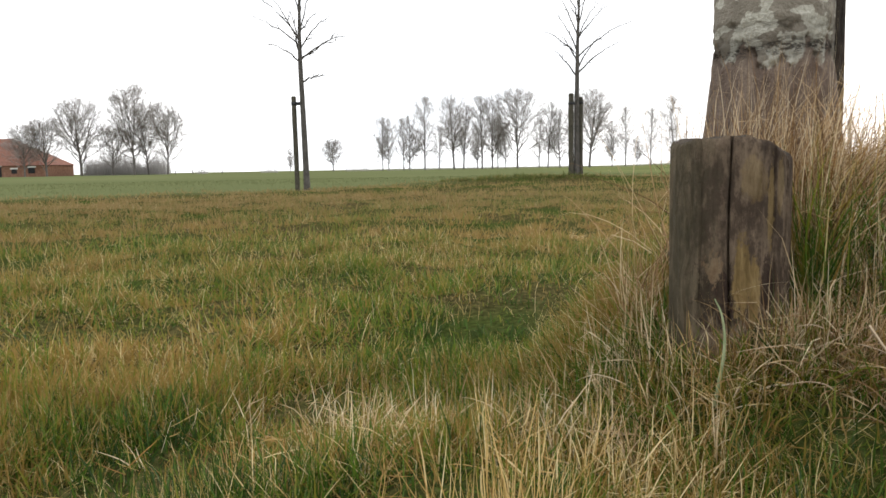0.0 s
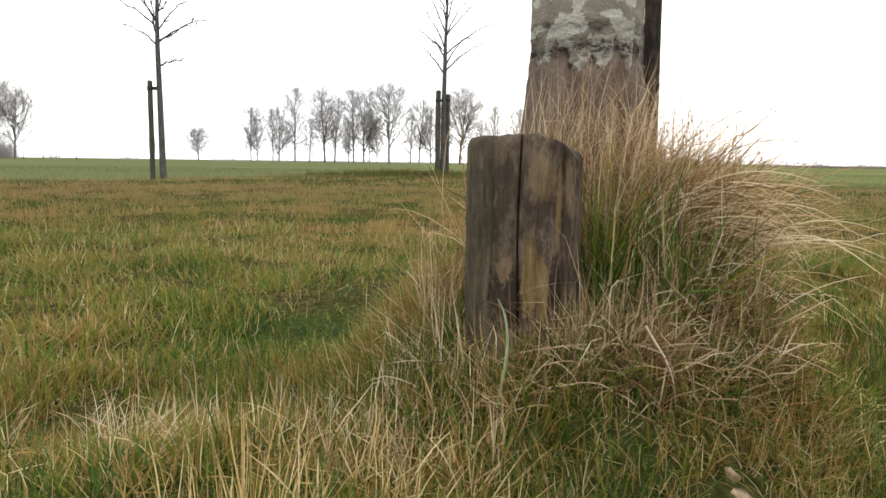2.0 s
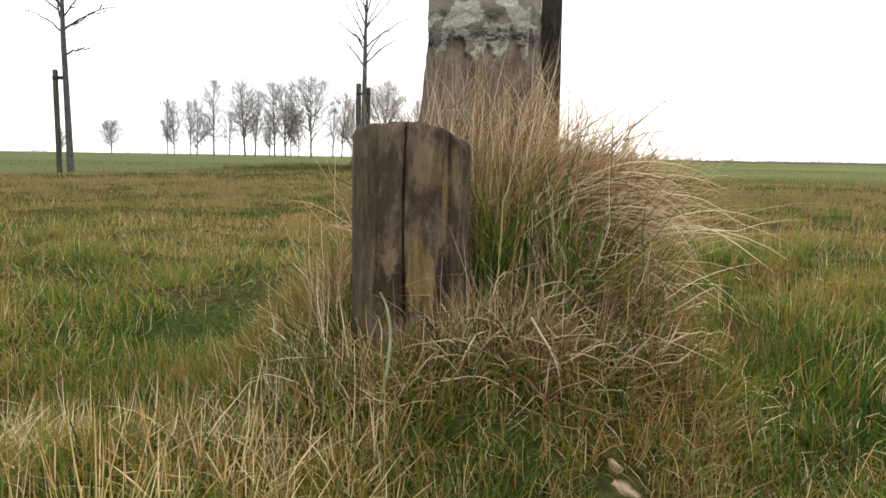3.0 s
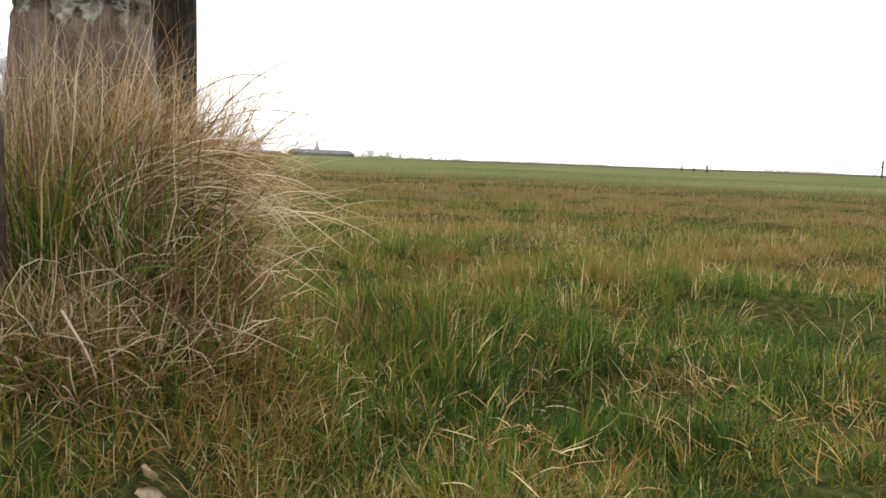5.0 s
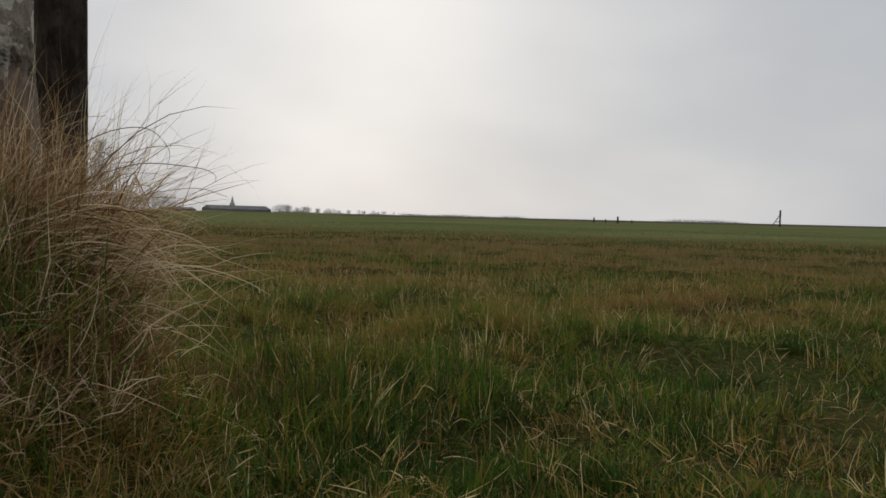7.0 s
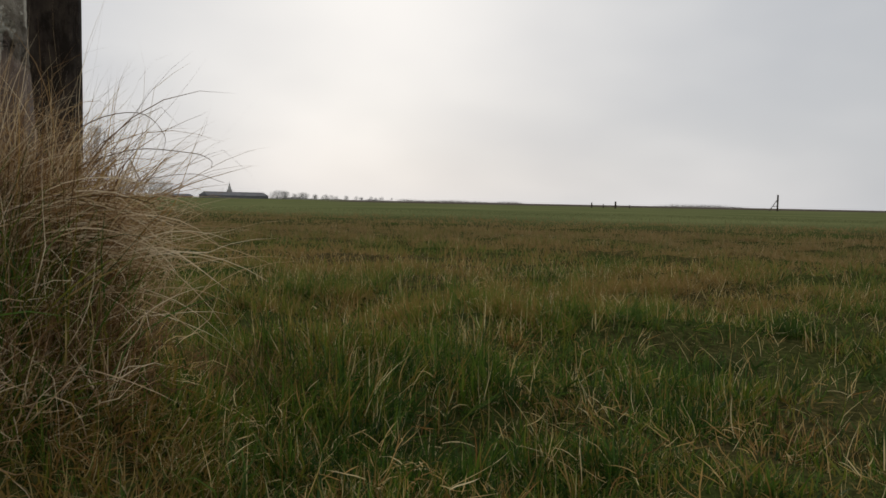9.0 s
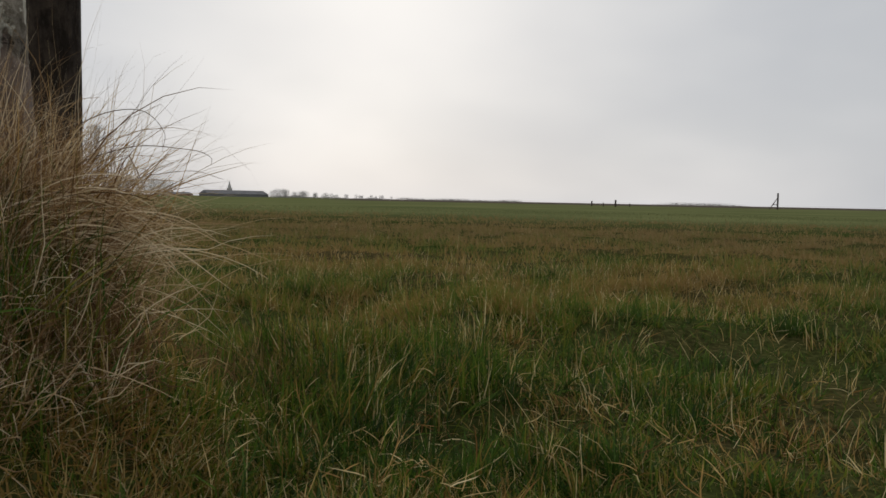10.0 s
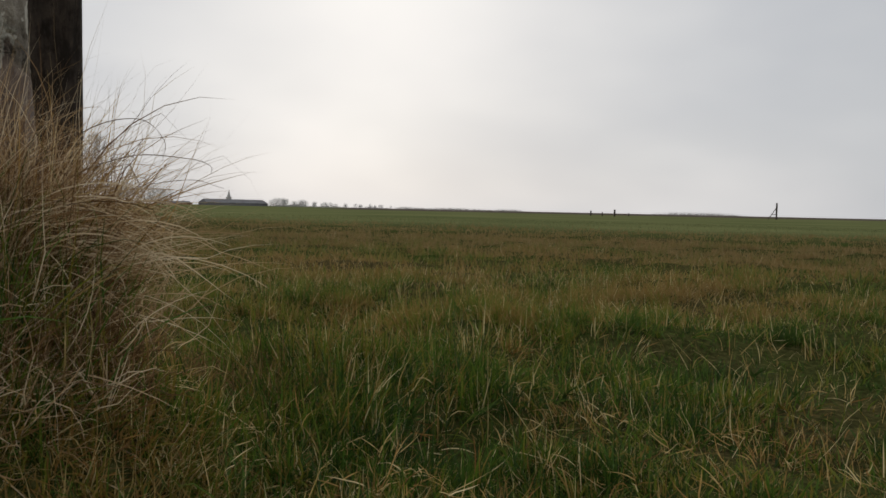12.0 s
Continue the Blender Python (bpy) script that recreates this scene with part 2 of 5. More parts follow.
def worn_face(g, place, col, streak):
    """Tan bare wood down the middle of the face, with ragged edges, flaking lichen low on it."""
    axes = g.add("ShaderNodeSeparateXYZ", {0: place})
    ragged = g.noise(g.mapped(place, (80, 80, 42)), 1.0, 9.0, 0.8)
    wobble = g.math("MULTIPLY", g.math("SUBTRACT", ragged, 0.47), 2.4)

    def patch(x, z, rx, rz, soft=0.9, rough=1.0):
        dx = g.math("DIVIDE", g.math("SUBTRACT", axes.outputs["X"], x), rx)
        dz = g.math("DIVIDE", g.math("SUBTRACT", axes.outputs["Z"], z), rz)
        r = g.math("SQRT", g.math("ADD", g.math("MULTIPLY", dx, dx), g.math("MULTIPLY", dz, dz)))
        return g.ramp(g.math("ADD", r, g.math("MULTIPLY", wobble, rough)), [(0.8, 1.0), (0.8 + soft, 0.0)])

    front = g.ramp(axes.outputs["Y"], [(0.0, 1.0), (0.01, 0.0)])
    strip = g.math("MAXIMUM", patch(-0.004, 0.225, 0.012, 0.066, 0.45), patch(0.012, 0.205, 0.008, 0.052, 0.45))
    strip = g.math("MAXIMUM", strip, g.math("MULTIPLY", patch(0.034, 0.325, 0.006, 0.062, 0.4), 0.7))
    strip = g.math("MAXIMUM", strip, g.math("MULTIPLY", patch(0.047, 0.345, 0.007, 0.045, 0.4), 0.4))
    strip = g.math("MULTIPLY", g.math("MAXIMUM", strip, g.math("MULTIPLY", patch(0.012, 0.35, 0.020, 0.03, 0.7), 0.4)), front)
    tan = g.ramp(streak, [(0.34, (0.14, 0.092, 0.038)), (0.5, (0.30, 0.205, 0.085)), (0.66, (0.42, 0.31, 0.15))])
    rot = g.math("MAXIMUM", patch(-0.030, 0.205, 0.030, 0.050, 0.5, 1.6), patch(0.030, 0.215, 0.012, 0.040, 0.4, 1.4))
    col = g.mix(g.math("MULTIPLY", g.math("MULTIPLY", rot, front), 0.8), col, (0.030, 0.017, 0.014))
    col = g.mix(strip, col, tan)
    flake = g.math("MULTIPLY", patch(-0.034, 0.238, 0.012, 0.024, 0.25, 2.2), front)
    col = g.mix(flake, col, g.ramp(ragged, [(0.4, (0.20, 0.13, 0.075)), (0.6, (0.40, 0.29, 0.18))]))
    algae = g.ramp(g.math("ADD", g.math("MULTIPLY", axes.outputs["X"], -9.0), g.math("MULTIPLY", g.math("SUBTRACT", ragged, 0.5), 1.2)), [(0.22, 0.0), (0.60, 0.6)])
    col = g.mix(algae, col, g.ramp(streak, [(0.35, (0.060, 0.058, 0.030)), (0.65, (0.150, 0.130, 0.080))]))
    return col


stump_mat = timber("weathered_stump", (0.058, 0.040, 0.029), (0.34, 0.25, 0.17), 55.0, worn_face)
stake_mat = timber("dark_stake", (0.022, 0.017, 0.013), (0.105, 0.080, 0.060), 40.0)
far_stake_mat = timber("grey_stake", (0.045, 0.042, 0.03), (0.13, 0.115, 0.085), 25.0)
young_bark = timber("young_bark", (0.06, 0.055, 0.048), (0.16, 0.145, 0.125), 30.0)

strap_mat, g = material("black_strap")
finish(g, g.ramp(g.noise(g.add("ShaderNodeTexCoord").outputs["Object"], 40.0), [(0.3, (0.015, 0.015, 0.016)), (0.7, (0.04, 0.04, 0.04))]), 0.7)

bark_mat, g = material("lichen_bark")
place = g.add("ShaderNodeTexCoord").outputs["Object"]
upper = g.add("ShaderNodeAttribute", attribute_name="upper").outputs["Fac"]
n1 = g.noise(g.mapped(place, (14, 14, 14)), 1.0, 5.0, 0.6)
n2 = g.noise(g.mapped(place, (17, 17, 24), (3, 1, 2)), 1.0, 5.0, 0.5)
n3 = g.noise(place, 180.0, 4.0, 0.6)
skin = g.ramp(n1, [(0.32, (0.145, 0.124, 0.094)), (0.5, (0.22, 0.193, 0.152)), (0.68, (0.29, 0.258, 0.206))])
lichen = g.ramp(n2, [(0.50, 0.0), (0.515, 0.9)])
skin = g.mix(lichen, skin, g.ramp(n3, [(0.3, (0.38, 0.36, 0.29)), (0.7, (0.54, 0.52, 0.44))]))
foot_streak = g.noise(g.mapped(place, (45, 45, 22)), 1.0, 6.0, 0.65)
foot = g.ramp(foot_streak, [(0.3, (0.075, 0.052, 0.040)), (0.52, (0.155, 0.115, 0.088)), (0.72, (0.25, 0.195, 0.15))])
edge = g.noise(g.mapped(place, (70, 70, 60)), 1.0, 6.0, 0.7)
colour = g.mix(g.ramp(g.math("ADD", upper, g.math("MULTIPLY", g.math("SUBTRACT", edge, 0.5), 1.6)), [(0.40, 0.0), (0.60, 1.0)]), foot, skin)
scar = g.add("ShaderNodeAttribute", attribute_name="scar").outputs["Fac"]
# dark torn bark, with the shade in its crevices put into the colour
crevices = g.noise(g.mapped(place, (42, 42, 95)), 1.0, 7.0, 0.72)
colour = g.mix(g.math("MULTIPLY", scar, g.ramp(crevices, [(0.505, 0.0), (0.55, 0.92)])), colour, (0.045, 0.036, 0.028))
crag = g.math("ADD", g.math("MULTIPLY", n3, 0.4), g.math("ADD", n1, g.math("MULTIPLY", crevices, g.math("MULTIPLY", scar, -2.5))))
finish(g, colour, 0.92, g.bump(crag, 1.0, 0.012), specular=0.2)

tree_mat, g = material("far_bark")
place = g.add("ShaderNodeTexCoord").outputs["Object"]
finish(g, g.ramp(g.noise(place, 1.2, 4.0), [(0.3, (0.11, 0.10, 0.088)), (0.7, (0.19, 0.172, 0.155))]), 0.95, specular=0.1)
twig_mat, g = material("far_twigs")
place = g.add("ShaderNodeTexCoord").outputs["Object"]
finish(g, g.ramp(g.noise(place, 0.6, 3.0), [(0.3, (0.235, 0.212, 0.19)), (0.7, (0.33, 0.30, 0.27))]), 0.95, specular=0.1)


def plain(name, dark, light, scale, roughness=0.85, stretch=(1, 1, 1)):
    m, g = material(name)
    place = g.add("ShaderNodeTexCoord").outputs["Object"]
    f = g.noise(g.mapped(place, stretch), scale, 4.0)
    finish(g, g.ramp(f, [(0.3, dark), (0.7, light)]), roughness, g.bump(f, 0.3, 0.02), specular=0.1)
    return m


roof_mat = plain("red_roof_tiles", (0.15, 0.075, 0.055), (0.26, 0.125, 0.09), 1.5, stretch=(1, 1, 4))
brick_mat = plain("brown_brick", (0.17, 0.085, 0.055), (0.27, 0.15, 0.10), 2.0)
dark_mat = plain("dark_opening", (0.015, 0.015, 0.015), (0.03, 0.03, 0.03), 1.0, 0.5)
white_mat = plain("white_paint", (0.62, 0.60, 0.56), (0.75, 0.74, 0.70), 1.0, 0.6)
# church stone, paled by haze that is put into its colour
hazed_stone_mat = plain("hazed_stone", (0.34, 0.33, 0.32), (0.42, 0.41, 0.40), 0.3)
slate_mat = plain("grey_sheet_roof", (0.12, 0.12, 0.125), (0.18, 0.18, 0.185), 0.3)
leaf_mat = plain("dead_leaf", (0.42, 0.30, 0.18), (0.70, 0.57, 0.40), 90.0)


# ---- builders ----
def part(name, bm, mat, parent=None, label="", smooth=True):
    me = bpy.data.meshes.new(name)
    bm.to_mesh(me)
    bm.free()
    me.materials.append(mat)
    if smooth:
        me.polygons.foreach_set("use_smooth", [True] * len(me.polygons))
    ob = new(name, me)
    ob.parent = parent
    if label:
        ob["label"] = label
    return ob


def array_mesh(name, verts, faces_flat, sizes, mat, attributes=None, smooth=True):
    """A mesh object straight from arrays: places, loop indices and face sizes."""
    me = bpy.data.meshes.new(name)
    me.vertices.add(len(verts))
    me.vertices.foreach_set("co", np.asarray(verts, np.float32).ravel())
    me.loops.add(len(faces_flat))
    me.loops.foreach_set("vertex_index", np.asarray(faces_flat, np.int32))
    me.polygons.add(len(sizes))
    me.polygons.foreach_set("loop_start", np.concatenate(([0], np.cumsum(sizes)[:-1])).astype(np.int32))
    me.polygons.foreach_set("use_smooth", np.full(len(sizes), smooth))
    for key, values in (attributes or {}).items():
        me.attributes.new(key, "FLOAT", "POINT").data.foreach_set("value", np.asarray(values, np.float32))
    me.update(calc_edges=True)
    me.validate()
    me.materials.append(mat)
    return new(name, me)


def blades(name, root, length, width, azimuth, lean, curl, tone, mat, segments=3, power=1.0, stray=25.0, twist=0.25, point=1.6, kink=0.0):
    """Many grass blades in one mesh. lean: degrees from upright at the root; curl: further degrees by the tip, both towards azimuth; kink: the share that is snapped part of the way up."""
    count = len(root)
    azimuth, lean, curl = np.radians(azimuth), np.radians(lean), np.radians(curl)
    turn = azimuth + np.pi / 2 + rng.normal(0, 0.7, count)
    side = np.stack([np.sin(turn), np.cos(turn), rng.normal(0, twist, count)], 1)
    side = side / np.linalg.norm(side, axis=1)[:, None]
    rows = 2 * segments + 1
    verts = np.empty((count, rows, 3))
    p = root.copy()
    drift = np.radians(rng.normal(0, stray, count))
    wave = np.radians(rng.normal(0, stray * 0.6, count))
    phase = rng.uniform(0, 6.28, count)
    snapped = np.where(rng.random(count) < kink, rng.uniform(0.3, 0.85, count), 2.0)
    snap = np.radians(rng.normal(45, 30, count))
    for s in range(segments + 1):
        f = s / segments
        w = (width * (1.0 - f ** point) * (0.75 + 0.5 * min(f * 3, 0.5)))[:, None] * 0.5
        if s < segments:
            verts[:, 2 * s] = p - side * w
            verts[:, 2 * s + 1] = p + side * w
            angle = lean + curl * (f + 0.5 / segments) ** power
            step = (length / segments)[:, None]
            heading = azimuth + drift * f + wave * np.sin(phase + 5.0 * f)
            ahead = np.stack([np.sin(heading), np.cos(heading), np.zeros(count)], 1)
            angle = angle + 0.5 * wave * np.sin(phase * 1.7 + 6.0 * f) + np.where(f >= snapped, snap, 0.0)
            p = p + step * (np.sin(angle)[:, None] * ahead + np.cos(angle)[:, None] * np.array([0, 0, 1.0]))
        else:
            verts[:, 2 * s] = p
    face = []
    for s in range(segments - 1):
        face += [2 * s, 2 * s + 1, 2 * s + 3, 2 * s + 2]
    face += [2 * segments - 2, 2 * segments - 1, 2 * segments]
    flat = (np.arange(count)[:, None] * rows + np.array(face)[None]).ravel()
    sizes = np.tile(np.array([4] * (segments - 1) + [3]), count)
    return array_mesh(name, verts.reshape(-1, 3), flat, sizes, mat, {"tone": np.repeat(tone, rows)})


def tubes(name, lines, mat, sides=4, parent=None):
    """Branches in one mesh: each line is a list of (place, radius)."""
    verts, flat, sizes = [], [], []
    for line in lines:
        base = len(verts)
        for i, (p, r) in enumerate(line):
            q = line[min(i + 1, len(line) - 1)][0] - line[max(i - 1, 0)][0]
            u = q.orthogonal().normalized()
            v = q.normalized().cross(u)
            for k in range(sides):
                a = 2 * math.pi * k / sides
                verts.append(p + (u * math.cos(a) + v * math.sin(a)) * r)
        for i in range(len(line) - 1):
            for k in range(sides):
                a, b = base + i * sides + k, base + i * sides + (k + 1) % sides
                flat += [a, b, b + sides, a + sides]
                sizes.append(4)
        flat += [base + (len(line) - 1) * sides + k for k in range(sides)]
        sizes.append(sides)
    ob = array_mesh(name, np.array([tuple(v) for v in verts]), flat, np.array(sizes), mat)
    ob.parent = parent
    return ob


def limb(start, way, length, r0, r1, steps, bend, rnd, lift=0.0):
    """One wavering branch as a list of (place, radius)."""
    line, p, d = [], Vector(start), Vector(way).normalized()
    for i in range(steps + 1):
        f = i / steps
        line.append((p.copy(), r0 + (r1 - r0) * f))
        d = (d + Vector((rnd.gauss(0, bend), rnd.gauss(0, bend), rnd.gauss(0, bend) + lift))).normalized()
        p = p + d * (length / steps)
    return line


def at_fraction(line, f):
    s = f * (len(line) - 1)
    i = min(int(s), len(line) - 2)
    a, b = line[i], line[i + 1]
    d = (b[0] - a[0]).normalized()
    return a[0].lerp(b[0], s - i), d, a[1] + (b[1] - a[1]) * (s - i)


def sideways(d, angle, spin):
    u = d.orthogonal().normalized()
    v = d.cross(u)
    return (d * math.cos(angle) + (u * math.cos(spin) + v * math.sin(spin)) * math.sin(angle)).normalized()


def bare_tree(seed, height, first, wide, angle, limbs, subs, twigs, fork=0, thick=0.013, bark=None, fine=None):
    """A leafless tree: an Empty with a trunk and a crown of limbs and fine twigs, rounded off to an oval.
    first: where the crown begins; wide: its half width; both over the height."""
    rnd = random.Random(seed)
    tree = new("tree")
    middle, half, reach = height * (first + 1) / 2, height * (1 - first) / 2, height * wide

    def rim(p):
        a = math.atan2(p.y, p.x)
        uneven = 1 + 0.10 * math.sin(2 * a + seed) + 0.07 * math.sin(3 * a + p.z * 0.9 + seed * 2)
        z = (p.z - middle) / half
        return (math.hypot(p.x, p.y) / (reach * uneven)) ** 2 + abs(z) ** 2.3

    def trimmed(line, limit):
        kept = line[:2]
        for item in line[2:]:
            if rim(item[0]) > limit:
                break
            kept.append(item)
        return kept

    trunk = limb((0, 0, -0.2), (rnd.gauss(0, 0.02), rnd.gauss(0, 0.02), 1), height * (0.98 if not fork else 0.85), height * thick, height * 0.0022, 10, 0.03, rnd, 0.05)
    heavy, light = [trunk], []
    leaders = [(trunk, first)]
    for k in range(fork):
        p, d, r = at_fraction(trunk, 0.26 + 0.07 * k)
        other = trimmed(limb(p, sideways(d, radians(rnd.uniform(22, 40)), k * 2.3 + rnd.uniform(0, 0.8)), height * 0.66, r * 0.7, height * 0.002, 9, 0.06, rnd, 0.07), 0.97)
        heavy.append(other)
        leaders.append((other, 0.12))
    for line, begin in leaders:
        count = limbs if line is trunk else int(limbs * 0.6)
        for i in range(count):
            f = begin + (0.97 - begin) * ((i + rnd.random()) / count)
            p, d, r = at_fraction(line, f)
            tilt = angle * (1.35 - 0.6 * p.z / height) + rnd.gauss(0, 8)
            branch = trimmed(limb(p, sideways(d, radians(tilt), i * 2.39996), reach * rnd.uniform(1.0, 1.7), max(r * 0.45, 0.03), 0.012, 8, 0.09, rnd, 0.05), rnd.uniform(0.8, 1.02))
            heavy.append(branch)
            size = sum((branch[m + 1][0] - branch[m][0]).length for m in range(len(branch) - 1))
            for j in range(max(3, int(subs * size / reach))):
                q, e, r2 = at_fraction(branch, 0.12 + 0.88 * rnd.random() ** 0.8)
                sub = trimmed(limb(q, sideways(e, radians(rnd.uniform(25, 58)), rnd.uniform(0, 6.28)), reach * rnd.uniform(0.25, 0.5), max(r2 * 0.55, 0.015), 0.009, 4, 0.10, rnd, 0.05), 1.04)
                light.append(sub)
                for _ in range(twigs):
                    w, c, r3 = at_fraction(sub, rnd.uniform(0.2, 1.0))
                    twig = limb(w, sideways(c, radians(rnd.uniform(18, 55)), rnd.uniform(0, 6.28)), height * rnd.uniform(0.025, 0.055), 0.010, 0.007, 1, 0.05, rnd)
                    if rim(twig[1][0]) < 1.12:
                        light.append(twig)
    tubes("trunk", heavy, bark or tree_mat, 4, tree)
    tubes("crown", light, fine or twig_mat, 3, tree)
    return tree


def ring_mesh(name, radius, heights, sides, mat, parent=None, attribute=None, cap=True):
    """An upright round body. radius(angle, z) gives metres; heights: from bottom to top, numbers or functions of the angle."""
    angles = np.linspace(0, 2 * np.pi, sides, endpoint=False)
    verts, upper = [], []
    for z in heights:
        zz = z(angles) if callable(z) else np.full(sides, z)
        r, u = radius(angles, zz)
        verts.append(np.stack([np.sin(angles) * r, -np.cos(angles) * r, zz], 1))
        upper.append(u)
    verts = np.concatenate(verts)
    k, i = np.meshgrid(np.arange(sides), np.arange(len(heights) - 1))
    a, b = i * sides + k, i * sides + (k + 1) % sides
    flat = np.stack([a, b, b + sides, a + sides], -1).reshape(-1)
    sizes = np.full(sides * (len(heights) - 1), 4)
    if cap:
        flat = np.concatenate([flat, (len(heights) - 1) * sides + np.arange(sides)])
        sizes = np.append(sizes, sides)
    ob = array_mesh(name, verts, flat, sizes, mat, {attribute: np.concatenate(upper)} if attribute else None)
    ob.parent = parent
    return ob


def box(bm, x0, x1, y0, y1, z0, z1, bevel=0.0):
    made = bmesh.ops.create_cube(bm, size=1.0, matrix=Matrix.LocRotScale(((x0 + x1) / 2, (y0 + y1) / 2, (z0 + z1) / 2), None, (x1 - x0, y1 - y0, z1 - z0)))
    if bevel:
        edges = list({e for v in made["verts"] for e in v.link_edges})
        bmesh.ops.bevel(bm, geom=edges, offset=bevel, segments=2, affect="EDGES")
    return bm


# ---- ground ----
lines = 300
u = np.linspace(-1, 1, lines)
U = math.asinh(2600 / 0.8)
axis_x = 0.5 + 0.8 * np.sinh(u * U)
axis_y = 1.5 + 0.8 * np.sinh(u * U)
gx, gy = np.meshgrid(axis_x, axis_y)
gz = ground_height(gx, gy)
verts = np.stack([gx, gy, gz], -1).reshape(-1, 3)
i, j = np.meshgrid(np.arange(lines - 1), np.arange(lines - 1))
a = (j * lines + i)
flat = np.stack([a, a + 1, a + lines + 1, a + lines], -1).reshape(-1)
inside = np.clip(field_side(verts[:, 0], verts[:, 1]) * np.where(verts[:, 0] > 5, 0.12, 0.6) + 0.5, 0, 1)
ground = array_mesh("ground", verts, flat, np.full((lines - 1) ** 2, 4), ground_mat, {"field": inside, "backlit": np.clip((verts[:, 0] - 4) / 3, 0, 1) * (inside > 0), "plough": np.clip((0.62 * verts[:, 0] + 0.78 * verts[:, 1] - 135) / 6, 0, 1) * np.clip((verts[:, 0] - 0.55 * verts[:, 1] + 10) / 8, 0, 1)})
tagged(ground, "flat meadow ground running into a green field", "ground", kind="structure")


# ---- the sawn-off post ----
STUMP = (0.370, 1.118)


def stump_radius(angle, z):
    r = 0.0765 + 0.004 * np.sin(angle * 2 + 0.6) + 0.0018 * np.sin(angle * 5 + 1.0)
    r = r + 0.004 * np.clip((0.16 - z) / 0.16, 0, 1)
    r = r + (value_noise(angle * 9, z * 4, 0, 41) - 0.5) * 0.003 + (value_noise(angle * 26, z * 9, 0, 42) - 0.5) * 0.0022
    for place, depth, wide in ((-0.24, 0.016, 0.010), (0.86, 0.012, 0.016), (0.52, 0.004, 0.02), (-0.75, 0.003, 0.02), (1.7, 0.012, 0.03), (2.9, 0.016, 0.03), (-1.9, 0.01, 0.03)):
        wander = place + 0.02 * np.sin(z * 22 + place * 7)
        gap = (angle - wander + np.pi) % (2 * np.pi) - np.pi
        r = r - depth * np.exp(-(gap / wide) ** 2)
    top = stump_top(angle)
    r = r - 0.004 * np.clip((z - top + 0.008) / 0.008, 0, 1) ** 2
    return r, np.ones_like(r)


def stump_top(angle):
    lean = 0.406 - 0.019 * np.clip(np.sin(angle), 0, 1) ** 1.3 - 0.008 * np.clip(-np.sin(angle), 0, 1) ** 4
    return lean + (value_noise(angle * 5, 0, 0, 43) - 0.5) * 0.005 - 0.010 * np.exp(-(((angle - 0.95 + np.pi) % (2 * np.pi) - np.pi) / 0.28) ** 2)


stump = new("wooden_stump")
stump.location = (*STUMP, 0)
levels = [(lambda a, f=f: -0.05 + (stump_top(a) + 0.05) * f) for f in np.concatenate([np.linspace(0, 0.93, 40), np.linspace(0.945, 1.0, 8)])]
ring_mesh("post", stump_radius, levels, 400, stump_mat, stump, cap=False)
# the weathered cut end, slightly dished
angles = np.linspace(0, 2 * np.pi, 400, endpoint=False)
edge = stump_radius(angles, stump_top(angles))[0]
cut, idx = [], []
for f in (1.0, 0.9, 0.7, 0.45, 0.2):
    z = stump_top(angles) * f + 0.404 * (1 - f) + 0.004 * (1 - f) + (value_noise(np.sin(angles) * f * 6, np.cos(angles) * f * 6, 0, 44) - 0.5) * 0.004 * (f < 1)
    cut.append(np.stack([np.sin(angles) * edge * f, -np.cos(angles) * edge * f, z], 1))
k, i = np.meshgrid(np.arange(400), np.arange(4))
a, b = i * 400 + k, i * 400 + (k + 1) % 400
flat = np.stack([a, b, b + 400, a + 400], -1).reshape(-1)
flat = np.concatenate([flat, 4 * 400 + np.arange(400)])
end = array_mesh("cut_end", np.concatenate(cut), flat, np.append(np.full(400 * 4, 4), 400), timber("cut_end_grain", (0.07, 0.055, 0.042), (0.19, 0.15, 0.11), 90.0))
end.parent = stump
end["label"] = "weathered sawn end grain"
tagged(stump, "weathered brown sawn-off wooden post with split cracks in grass", "wooden post")


# ---- the old tree beside it ----
TREE = (0.577, 1.565)


